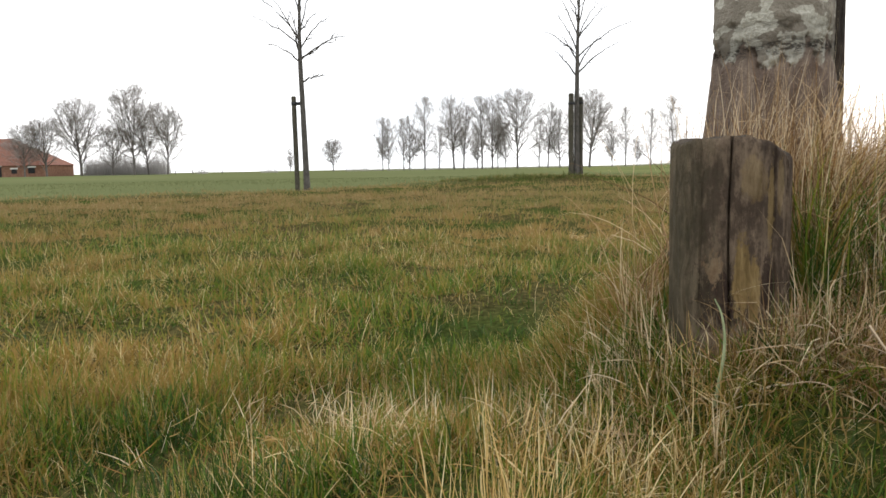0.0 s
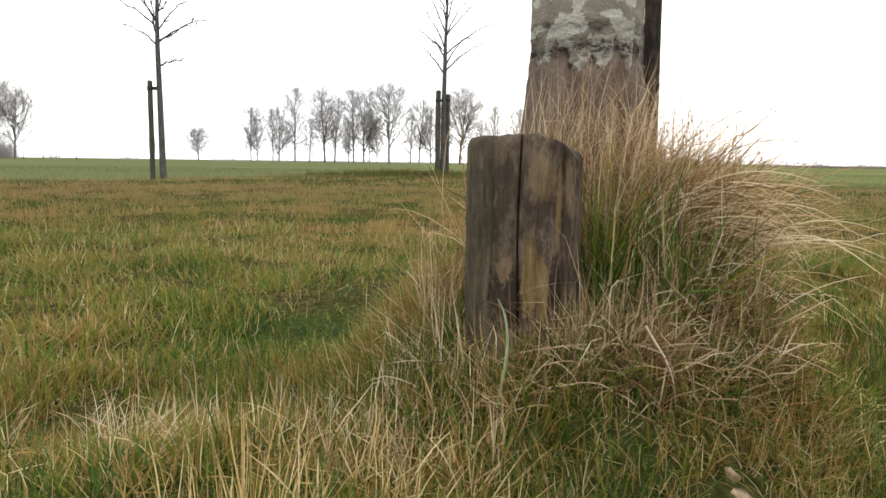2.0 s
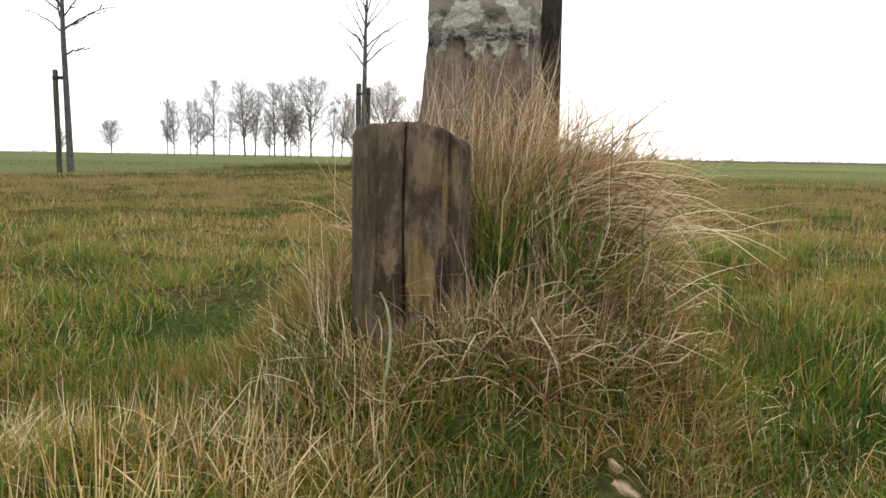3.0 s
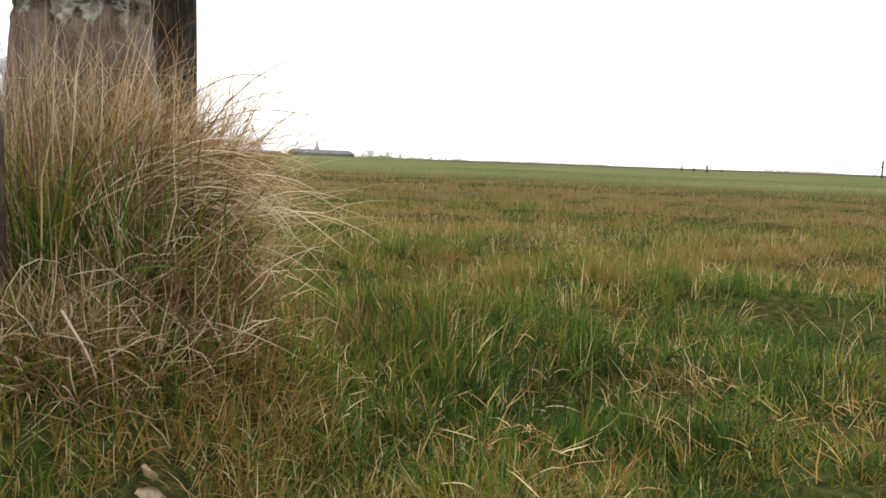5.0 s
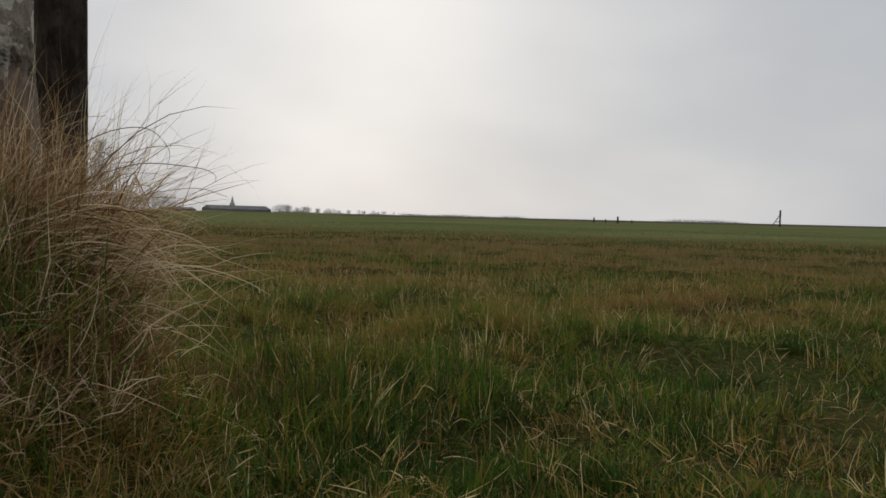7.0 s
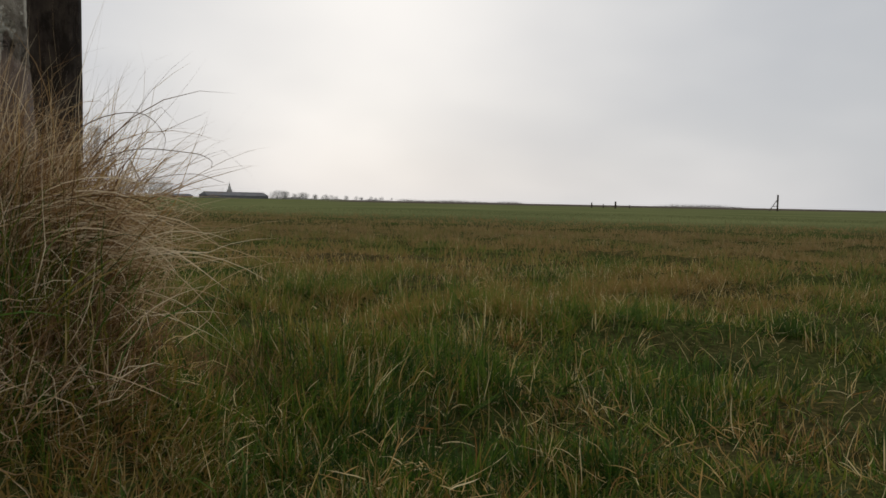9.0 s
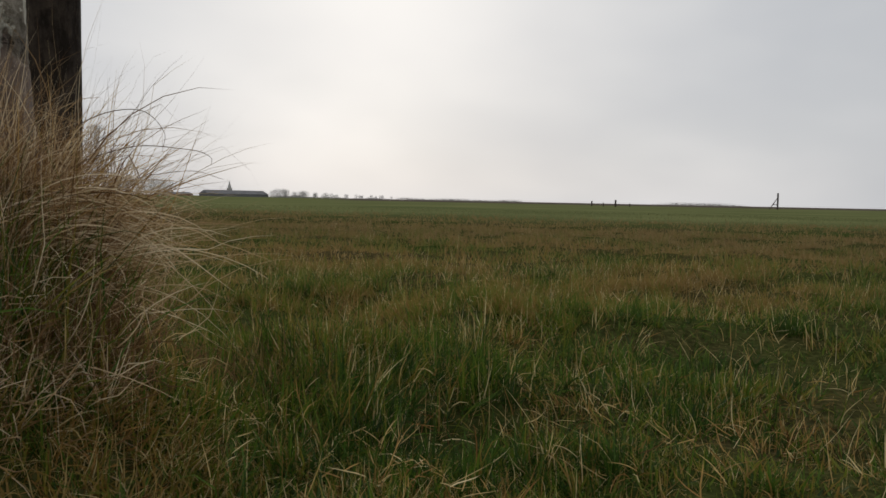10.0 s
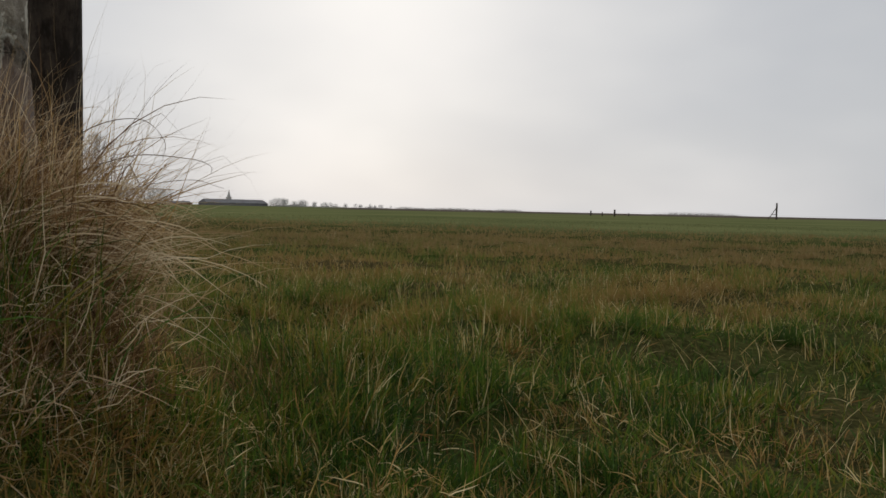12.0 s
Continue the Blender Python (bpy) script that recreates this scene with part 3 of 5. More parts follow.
def trunk_radius(angle, z):
    r = 0.094 + 0.015 * np.exp(-(z - 0.5) / 0.20) + 0.06 * np.exp(-np.clip(z, 0, 9) / 0.20) - 0.002 - 0.004 * np.clip(z - 0.8, 0, 3)
    r = r + 0.004 * np.sin(angle * 3 + 0.4 + z) + (value_noise(angle * 3, z * 9, 0, 51) - 0.5) * 0.008
    line = 0.566 + (layered(angle * 5, 0, 0, 52, 6) - 0.5) * 0.10
    up = np.clip((z - line) / 0.04 + 0.5, 0, 1)
    rough = (value_noise(angle * 16, z * 60, 0, 53) - 0.5) * 0.006
    near_scar = np.exp(-((z - line) / 0.022) ** 2)
    r = r + rough * (0.4 + 0.7 * near_scar) - 0.002 * near_scar
    crack = np.exp(-((z - line + 0.003) / 0.005) ** 2) * np.clip(value_noise(angle * 7, z * 20, 0, 55) * 2.2 - 0.5, 0, 1)
    second = 0.607 + (layered(angle * 7, 0, 0, 56, 4) - 0.5) * 0.05
    ridge = np.exp(-((z - second) / 0.005) ** 2) * np.clip(value_noise(angle * 6, z * 20, 0, 57) * 2.4 - 0.9, 0, 1)
    r = r - 0.008 * crack + 0.0015 * np.exp(-((z - second - 0.006) / 0.005) ** 2) - 0.006 * ridge
    groove = np.clip((z - 0.655) / 0.02, 0, 1) * (value_noise(angle * 22, z * 2, 0, 54) - 0.5) * 0.006
    return r + groove, up


old_tree = new("tree")
old_tree.location = (*TREE, 0)
levels = list(np.concatenate([np.linspace(-0.05, 0.50, 24), np.linspace(0.505, 0.72, 80), np.linspace(0.74, 2.4, 40)]))
trunk = ring_mesh("trunk", trunk_radius, levels, 150, bark_mat, old_tree, "upper")
spread_z = np.empty(len(trunk.data.vertices) * 3, np.float32)
trunk.data.vertices.foreach_get("co", spread_z)
spread_z = spread_z[2::3]
trunk.data.attributes.new("scar", "FLOAT", "POINT").data.foreach_set("value", (np.exp(-((spread_z - 0.570) / 0.018) ** 2) + 0.3 * np.exp(-((spread_z - 0.608) / 0.010) ** 2)).astype(np.float32))
trunk["label"] = "grey lichened bark, torn bare near the foot"
rnd = random.Random(5)
boughs, twigs = [], []
leader = limb((0, 0, 2.38), (0.05, 0, 1), 5.2, 0.088, 0.012, 9, 0.03, rnd, 0.05)
boughs.append(leader)
for i in range(26):
    p, d, r = at_fraction(leader, 0.02 + 0.94 * i / 26)
    bough = limb(p, sideways(d, radians(rnd.uniform(38, 62)), i * 2.4), 2.6 * (1.1 - i / 32) * rnd.uniform(0.7, 1.1), r * 0.5, 0.005, 6, 0.08, rnd, 0.06)
    boughs.append(bough)
    for j in range(9):
        q, e, r2 = at_fraction(bough, 0.2 + 0.8 * (j + rnd.random()) / 9)
        twigs.append(limb(q, sideways(e, radians(rnd.uniform(25, 55)), rnd.uniform(0, 6.28)), rnd.uniform(0.3, 0.8), max(0.004, r2 * 0.5), 0.002, 3, 0.1, rnd, 0.04))
tubes("bough", boughs, young_bark, 7, old_tree)
tubes("crown", twigs, young_bark, 4, old_tree)
tagged(old_tree, "leafless tree with grey lichened trunk in tall dry grass", "tree")


# ---- stakes ----
def make_stake(radius, height, mat, seed, lean=(0, 0), strap=None):
    """A round tree stake; strap: (height, towards x, towards y) of its rubber tie."""
    stake = new("tree_stake")

    def shape(angle, z):
        r = radius * (1 + 0.05 * np.sin(angle * 2 + seed) + 0.09 * (value_noise(angle * 2, z * 3.1, 0, seed) - 0.5)) + (value_noise(angle * 8, z * 6, 0, seed + 1) - 0.5) * radius * 0.10
        r = r - radius * 0.25 * np.clip((z - height + 0.03) / 0.03, 0, 1) ** 2
        return r, np.ones_like(r)

    levels = list(np.concatenate([np.linspace(-0.3, height - 0.04, 60), np.linspace(height - 0.03, height, 5)]))
    pole = ring_mesh("post", shape, levels, 40, mat, stake)
    pole.data.transform(Matrix(((1, 0, lean[0], 0), (0, 1, lean[1], 0), (0, 0, 1, 0), (0, 0, 0, 1))))
    if strap:
        z, sx, sy = strap
        bm = bmesh.new()
        span = Vector((sx, sy, 0))
        length = span.length
        m = Matrix.Translation((lean[0] * z, lean[1] * z, z)) @ Matrix.Rotation(math.atan2(sy, sx), 4, "Z")
        box(bm, -radius * 1.1, length, -radius * 0.25, radius * 0.25, -0.03, 0.03, 0.008)
        bm.transform(m)
        part("strap", bm, strap_mat, stake, "black rubber tie strap")
        bm = bmesh.new()
        bmesh.ops.create_cone(bm, cap_ends=True, segments=20, radius1=radius * 1.14, radius2=radius * 1.14, depth=0.06, matrix=Matrix.Translation((lean[0] * z, lean[1] * z, z)))
        part("strap_band", bm, strap_mat, stake, "black band round the stake")
    return stake


near_stake = make_stake(0.050, 1.72, stake_mat, 61, (0.0, 0.0))
near_stake.location = (0.768, 1.86, 0.02)
tagged(near_stake, "dark brown round wooden tree stake beside the trunk", "tree stake", "tree stakes")


def young_tree(base, trunk_line, tips, seed):
    """A thin staked tree. trunk_line: (x, z, radius) up the stem; tips: (start height, tip x, tip z, depth) of the main branches."""
    rnd = random.Random(seed)
    tree = new("tree")
    tree.location = base
    stem = [(Vector((x, 0, z)), r) for x, z, r in trunk_line]
    heavy, light = [], []

    def stem_at(z):
        for (p, r), (q, s) in zip(stem, stem[1:]):
            if p.z <= z <= q.z:
                f = (z - p.z) / (q.z - p.z)
                return p.lerp(q, f), r + (s - r) * f
        return stem[-1]

    for k in range(9):
        start = 2.28 + 0.25 * k + rnd.uniform(-0.1, 0.1)
        out = rnd.uniform(0.35, 0.8) * (1.25 - 0.09 * k)
        spin = k * 2.4 + 0.8
        tips = [*tips, (start, stem_at(start)[0].x + out * math.cos(spin), start + out * rnd.uniform(0.55, 1.0), out * math.sin(spin))]
    for start, x, z, depth in tips:
        p, r = stem_at(start)
        tip = Vector((x, depth, z))
        span = tip - p
        line = []
        for i in range(8):
            f = i / 7
            bow = Vector((0, 0, 0.07 * span.length * math.sin(math.pi * f)))
            q = p + span * f + bow + Vector((rnd.gauss(0, 0.012), rnd.gauss(0, 0.012), rnd.gauss(0, 0.012))) * (0 < i < 7)
            line.append((q, max(r * 0.34, 0.009) * (1 - f) + 0.0045))
        heavy.append(line)
        for j in range(9):
            q, e, r2 = at_fraction(line, rnd.uniform(0.2, 0.98))
            light.append(limb(q, sideways(e, radians(rnd.uniform(25, 60)), rnd.uniform(0, 6.28)), rnd.uniform(0.06, 0.28), max(r2 * 0.6, 0.005), 0.003, 3, 0.12, rnd, 0.05))
    tubes("trunk", [stem], young_bark, 12, tree)
    tubes("branch", heavy, young_bark, 6, tree)
    tubes("crown", light, young_bark, 4, tree)
    return tree

left_tree = young_tree((-3.24, 14.3, 0.0), [(0.0, -0.2, 0.062), (-0.01, 0.3, 0.055), (-0.03, 1.34, 0.047), (-0.05, 2.13, 0.042), (-0.05, 2.7, 0.032), (-0.03, 3.3, 0.024), (0.0, 4.2, 0.014), (0.02, 5.0, 0.006)],
    [(2.50, -0.89, 3.05, 0.1), (2.28, 0.77, 2.66, 0.0), (1.88, 0.43, 1.97, -0.1), (2.22, -0.67, 2.59, 0.25), (2.45, 0.55, 2.95, -0.3), (2.58, -0.52, 3.35, -0.2), (2.7, 0.28, 3.75, 0.2), (2.35, -0.32, 3.2, 0.45), (3.0, -0.3, 4.1, 0.2), (3.2, 0.4, 4.2, -0.2), (3.6, -0.2, 4.6, -0.2), (3.7, 0.25, 4.8, 0.1)], 71)
tagged(left_tree, "slim young leafless tree tied to one stake", "tree", "young trees")
right_tree = young_tree((1.845, 17.5, 0.14), [(0.0, -0.2, 0.068), (0.0, 0.3, 0.06), (0.0, 1.5, 0.052), (0.01, 2.1, 0.046), (0.02, 2.8, 0.034), (0.05, 3.6, 0.024), (0.05, 4.6, 0.014), (0.05, 5.4, 0.006)],
    [(2.05, -0.47, 2.60, 0.0), (2.45, 1.25, 3.24, 0.1), (2.55, -0.40, 3.30, -0.2), (2.12, 0.87, 2.75, -0.1), (2.35, -0.3, 2.95, 0.3), (2.8, 0.5, 3.7, 0.3), (2.9, -0.45, 3.9, 0.1), (3.1, 0.35, 4.2, -0.3), (3.4, -0.2, 4.5, -0.2), (3.8, 0.25, 4.9, 0.1)], 72)
tagged(right_tree, "slim young leafless tree tied between two stakes", "tree", "young trees")
for base, height, radius, lean, strap, seed, label in (
        ((-3.415, 14.3, 0.0), 1.64, 0.042, (-0.01, 0), (1.51, 0.17, 0.0), 81, "weathered grey tree stake strapped to a young tree"),
        ((1.722, 17.45, 0.14), 1.71, 0.056, (0, 0), (1.50, 0.12, 0.05), 82, "tall weathered tree stake strapped to a young tree"),
        ((1.935, 17.56, 0.14), 1.64, 0.050, (0, 0), (1.52, -0.09, -0.05), 83, "weathered tree stake behind a young tree's trunk")):
    s = make_stake(radius, height, far_stake_mat, seed, lean, strap)
    s.location = base
    tagged(s, label, "tree stake", "tree stakes")


# ---- farm, far to the left ----
def gable_house(name, width, depth, wall, ridge, hip, wall_mat, top_mat):
    """A long building with a roof hipped by `hip` metres at its ends; its front faces -y."""
    house = new(name)
    bm = box(bmesh.new(), -width / 2, width / 2, 0, depth, -0.3, wall)
    part("wall", bm, wall_mat, house, smooth=False)
    bm = bmesh.new()
    o = 0.35
    c = [bm.verts.new(v) for v in ((-width / 2 - o, -o, wall), (width / 2 + o, -o, wall), (width / 2 + o, depth + o, wall), (-width / 2 - o, depth + o, wall), (-width / 2 + hip, depth / 2, ridge), (width / 2 - hip, depth / 2, ridge))]
    for f in ((0, 1, 5, 4), (2, 3, 4, 5), (1, 2, 5), (3, 0, 4), (3, 2, 1, 0)):
        bm.faces.new([c[k] for k in f])
    part("roof", bm, top_mat, house, smooth=False)
    return house


def opening(house, name, x, z0, z1, width, mat, surround):
    bm = box(bmesh.new(), x - width / 2, x + width / 2, -0.06, 0.1, z0, z1)
    hole = part(name, bm, mat, house, smooth=False)
    bm = box(bmesh.new(), x - width / 2 - 0.2, x + width / 2 + 0.2, -0.12, 0.0, z1, z1 + 0.3)
    part("lintel", bm, surround, hole, smooth=False)


farm = gable_house("farmhouse", 26.0, 12.0, 2.4, 8.3, 10.0, brick_mat, roof_mat)
farm.location = (-107.0, 166.0, float(ground_height(-107.0, 166.0)))
opening(farm, "door", -0.6 + 2.6, 0.0, 2.2, 3.2, dark_mat, white_mat)
opening(farm, "window", 10.2, 0.7, 1.9, 1.5, dark_mat, white_mat)
opening(farm, "window", 6.4, 0.7, 1.6, 1.2, dark_mat, white_mat)
tagged(farm, "low brick farmhouse under a large red tiled roof", "house")

# ---- bare trees, in rows across the fields ----
ovals = [bare_tree(100 + k, 15.0, 0.15, 0.22 + 0.02 * k, 38, 46, 11, 6, k % 2) for k in range(3)]
rounds = [bare_tree(120, 15.0, 0.14, 0.33, 46, 36, 12, 6, 2, 0.017), bare_tree(121, 15.0, 0.16, 0.30, 44, 36, 12, 6, 3, 0.016)]
slims = [bare_tree(130 + k, 10.0, 0.10, 0.23, 36, 42, 9, 4, k) for k in range(2)]
spreading = [bare_tree(140 + k, 15.0, 0.15, 0.37, 48, 36, 14, 7, 3, 0.020) for k in range(2)]
pattern = {"p": ovals, "r": rounds, "s": slims, "f": spreading}
native = {"p": 15.0, "r": 15.0, "s": 10.0, "f": 15.0}
used = set()
turns = collections.Counter()
spots = [  # kind, x, y, height
    ("s", -22.6, 168, 11.2), ("s", -21.6, 170, 11.0), ("s", -18.7, 172, 11.2), ("s", -17.4, 171, 11.6), ("p", -13.8, 167, 15.2), ("s", -11.6, 178, 9.6), ("p", -7.8, 168, 16.2),
    ("p", -6.0, 171, 13.8), ("s", -3.2, 180, 9.6), ("p", -2.0, 166, 14.9), ("p", 0.1, 168, 15.9), ("s", 1.3, 182, 11.0), ("s", 3.0, 180, 10.0), ("r", 5.1, 164, 16.4), ("p", 11.5, 170, 13.8),
    ("s", 10.4, 182, 11.0), ("s", 14.1, 171, 12.4), ("r", 19.8, 168, 16.4), ("s", 17.4, 176, 13.0), ("s", 25.0, 172, 9.6), ("s", 27.4, 170, 12.4), ("s", 30.6, 175, 6.5), ("s", 33.0, 172, 12.0), ("p", 36.9, 170, 14.2),
    ("f", -89.6, 159, 12.0), ("f", -86.0, 166, 16.4), ("f", -80.1, 168, 10.6), ("r", -75.0, 167, 19.3), ("p", -73.3, 170, 16.5), ("r", -67.9, 167, 15.4), ("f", -93.0, 157, 10.6),
    ("f", -33.4, 170, 7.0), ("s", -43.1, 172, 5.2)]
for k, (kind, x, y, height) in enumerate(spots):
    choices = pattern[kind]
    source = choices[turns[kind] % len(choices)]
    turns[kind] += 1
    scale = height / native[kind]
    turn = Matrix.LocRotScale((x, y, float(ground_height(x, y))), Euler((0, 0, k * 1.7)), None)
    if source not in used:
        used.add(source)
        tree = source
        tree.matrix_basis = turn
    else:
        tree = copy_thing(source, turn)
    tree.scale = (scale, scale, scale)
    near_farm = x < -60
    tagged(tree, "bare spreading tree beside the farm" if near_farm else ("small bare tree standing alone in the fields" if height < 7 and x < 0 else "tall bare tree in a row across the field"), "tree", "farm trees" if near_farm else "field trees")


def thicket(name, x0, x1, y0, y1, height, count, label, width=0.10, seed_shape=(9, 91)):
    """A far mass of bare scrub: upright stems of uneven height."""
    x, y = rng.uniform(x0, x1, count), rng.uniform(y0, y1, count)
    rise = height * (0.35 + 0.65 * np.clip(2.0 * value_noise((x - x0) / (x1 - x0) * seed_shape[0], 0, 0, seed_shape[1]) - 0.5, 0, 1)) * rng.uniform(0.45, 1.05, count)
    root = np.stack([x, y, ground_height(x, y)], 1)
    ob = blades(name, root, rise, np.full(count, width), rng.uniform(0, 360, count), np.abs(rng.normal(0, 26, count)), rng.normal(0, 35, count), rng.uniform(0, 1, count), hazed_wood_mat, 3)
    return tagged(ob, label, "scrub", kind="stuff")


thicket("scrub", -91, -73, 175, 182, 6.4, 6000, "bare grey scrub behind the farm trees", 0.045)
thicket("scrub", -62.5, -60.2, 168, 170, 2.6, 120, "small bare bush on the field's horizon", 0.05)
thicket("scrub", -48.5, -45.0, 168, 170, 1.9, 160, "small bare bush on the field's horizon", 0.05)
thicket("scrub", -31.5, -23.5, 172, 174, 1.5, 260, "low bare hedge on the field's horizon", 0.05)
thicket("scrub", -25, 45, 190, 196, 1.6, 2600, "low bare hedge behind a row of trees", 0.03)
thicket("woods", 312, 362, 700, 712, 3.6, 1200, "low bare scrub under distant trees", 0.3, (9, 92))
thicket("woods", 362, 432, 700, 712, 2.6, 1200, "low distant bare hedge on the horizon", 0.3, (9, 93))
thicket("woods", 440, 600, 690, 710, 3.4, 1500, "distant bare hedge on the horizon", 0.35, (9, 94))
thicket("woods", 214, 228, 498, 504, 3.0, 300, "bare scrub beside a long barn", 0.22, (9, 95))
rnd = random.Random(17)
horizon_trees = [(313 + 3.3 * i + rnd.uniform(-1, 1), 695 + rnd.uniform(-8, 8), rnd.uniform(7.5, 10.5) * (1 - 0.025 * i)) for i in range(15)]
horizon_trees += [(366 + 4.6 * i + rnd.uniform(-2, 2), 698 + rnd.uniform(-8, 8), rnd.uniform(4.0, 6.8)) for i in range(14)]
horizon_trees += [(214 + 3.4 * i, 498 + rnd.uniform(-2, 2), rnd.uniform(6.0, 8.4)) for i in range(4)]
horizon_trees += [(69 + 3.2 * i, 300 + rnd.uniform(-4, 4), rnd.uniform(7.5, 10.5)) for i in range(7)]
# distance haze is put into the colour of these trees' wood and twigs
hazed_twig_mat = plain("hazed_twigs", (0.42, 0.41, 0.40), (0.54, 0.53, 0.52), 0.5)
hazed_trees = [bare_tree(150 + k, 15.0, 0.12, 0.36 + 0.05 * k, 52, 24, 9, 4, 3, 0.018, hazed_twig_mat, hazed_twig_mat) for k in range(2)]
for k, (x, y, height) in enumerate(horizon_trees):
    turn = Matrix.LocRotScale((x, y, float(ground_height(x, y)) - 0.24 * height), Euler((0, 0, k * 1.3)), None)
    tree = hazed_trees[k] if k < 2 else copy_thing(hazed_trees[k % 2], turn)
    tree.matrix_basis = turn
    tree.scale = (height / 15.0,) * 3
    tagged(tree, "small hazy bare tree on the far horizon", "tree", "horizon trees")
thicket("woods", 690, 830, 560, 590, 4.5, 900, "distant low trees on the horizon", 0.35, (9, 97))

# ---- village edge, far ahead on the other side ----
barn = gable_house("barn", 40.5, 16.0, 1.7, 4.1, 0.4, plain("pale_barn_wall", (0.13, 0.13, 0.135), (0.18, 0.18, 0.185), 0.4), slate_mat)
barn.location = (192.6, 500, 0)
tagged(barn, "long low grey barn on the horizon", "barn")
shed = gable_house("barn", 20.0, 12.0, 1.0, 2.3, 0.4, brick_mat, slate_mat)
shed.location = (155.0, 505, 0)
tagged(shed, "small grey-roofed shed beside the long barn", "barn")
church = new("church")
church.location = (372.6, 1000, 0)
part("tower", box(bmesh.new(), -2.6, 2.6, -2.6, 2.6, -0.5, 10.5), hazed_stone_mat, church, smooth=False)
bm = bmesh.new()
bmesh.ops.create_cone(bm, cap_ends=True, segments=8, radius1=2.5, radius2=0.12, depth=9.5, matrix=Matrix.Translation((0, 0, 15.2)))
part("spire", bm, hazed_stone_mat, church, smooth=False)
tagged(church, "distant church tower with a slate spire", "church")


def fence_post(x, y, height, radius, label):
    post = make_stake(radius, height, stake_mat, int(abs(x) * 3), (0.0, 0.0))
    post.name = "fence_post"
    post.location = (x, y, float(ground_height(x, y)))
    return tagged(post, label, "fence post", "fence posts")


fence_post(71.7, 70, 0.62, 0.08, "dark wooden fence post at the meadow's far edge")
fence_post(65.06, 60, 0.74, 0.09, "dark wooden fence post at the meadow's far edge")
fence_post(69.5, 66, 0.45, 0.06, "short dark fence post at the meadow's far edge")
fence_post(-65.5, 165, 1.0, 0.10, "dark wooden fence post by the farm field")
fence_post(-61.8, 165, 0.9, 0.10, "dark wooden fence post by the farm field")
fence_post(-55.6, 165, 0.7, 0.10, "dark wooden fence post by the farm field")
fence_post(78.4, 70, 0.40, 0.07, "short dark fence post at the meadow's far edge")
corner = fence_post(94.7, 60, 2.1, 0.10, "tall braced corner post at the meadow's far edge")
tubes("brace", [[(Vector((-1.9, 0, -0.1)), 0.05), (Vector((-0.05, 0, 1.5)), 0.05)]], stake_mat, 8, corner)
tubes("rail", [[(Vector((-1.1, 0, 0.62)), 0.04), (Vector((-0.05, 0, 0.62)), 0.04)]], stake_mat, 8, corner)


# ---- grass ----
EYE_X = 0.30


def sector(count, r0, r1, a0=-40.0, a1=70.0):
    """Places spread evenly over a ring sector round the walk's middle, measured from +y towards +x."""
    r = np.sqrt(rng.uniform(r0 ** 2, r1 ** 2, count))
    a = np.radians(rng.uniform(a0, a1, count))
    return EYE_X + r * np.sin(a), r * np.cos(a)


def clear_of_posts(x, y):
    keep = (x - STUMP[0]) ** 2 + (y - STUMP[1]) ** 2 > 0.082 ** 2
    keep &= (x - 0.562) ** 2 / 0.045 ** 2 + (y - 0.825) ** 2 / 0.065 ** 2 > 1.0
    keep &= (x - TREE[0]) ** 2 + (y - TREE[1]) ** 2 > 0.15 ** 2
    return keep


def dryness(x, y):
    """How dry the sward is, from 0 (lush) to 1 (straw): broad patches, finer ones, and the lusher places."""
    d = 0.60 * layered(x * 0.9, y * 0.9, 0, 101) + 0.40 * layered(x * 4.5, y * 4.5, 0, 111)
    far = np.hypot(x - EYE_X, y)
    d = (d - 0.5) * (1.6 - 0.9 * np.clip((far - 2.0) / 8, 0, 1)) + 0.395
    for cx, cy, rx, ry, amount in ((0.12, 1.75, 0.55, 0.30, -0.22), (1.2, 1.1, 0.7, 0.5, -0.24), (0.66, 0.92, 0.22, 0.14, 0.18), (2.6, 2.4, 1.0, 0.6, -0.15), (-0.35, 1.0, 0.40, 0.30, -0.22), (0.32, 0.90, 0.25, 0.12, 0.08), (0.18, 1.08, 0.13, 0.16, -0.20), (0.88, 1.12, 0.16, 0.25, -0.10), (-0.30, 0.72, 0.22, 0.20, -0.25), (0.50, 0.80, 0.28, 0.14, -0.16), (1.3, 1.3, 0.8, 0.7, -0.06), (1.23, 1.05, 0.13, 0.10, -0.20), (1.95, 1.17, 0.16, 0.10, -0.25), (3.9, 3.2, 0.3, 0.2, -0.3), (0.67, 0.96, 0.10, 0.12, 0.14)):
        d = d + amount * np.exp(-((x - cx) / rx) ** 2 - ((y - cy) / ry) ** 2)
    return d + 0.23 * np.clip((far - 1.5) / 9, 0, 1) + 0.06 * np.clip((far - 2) / 2, 0, 1)


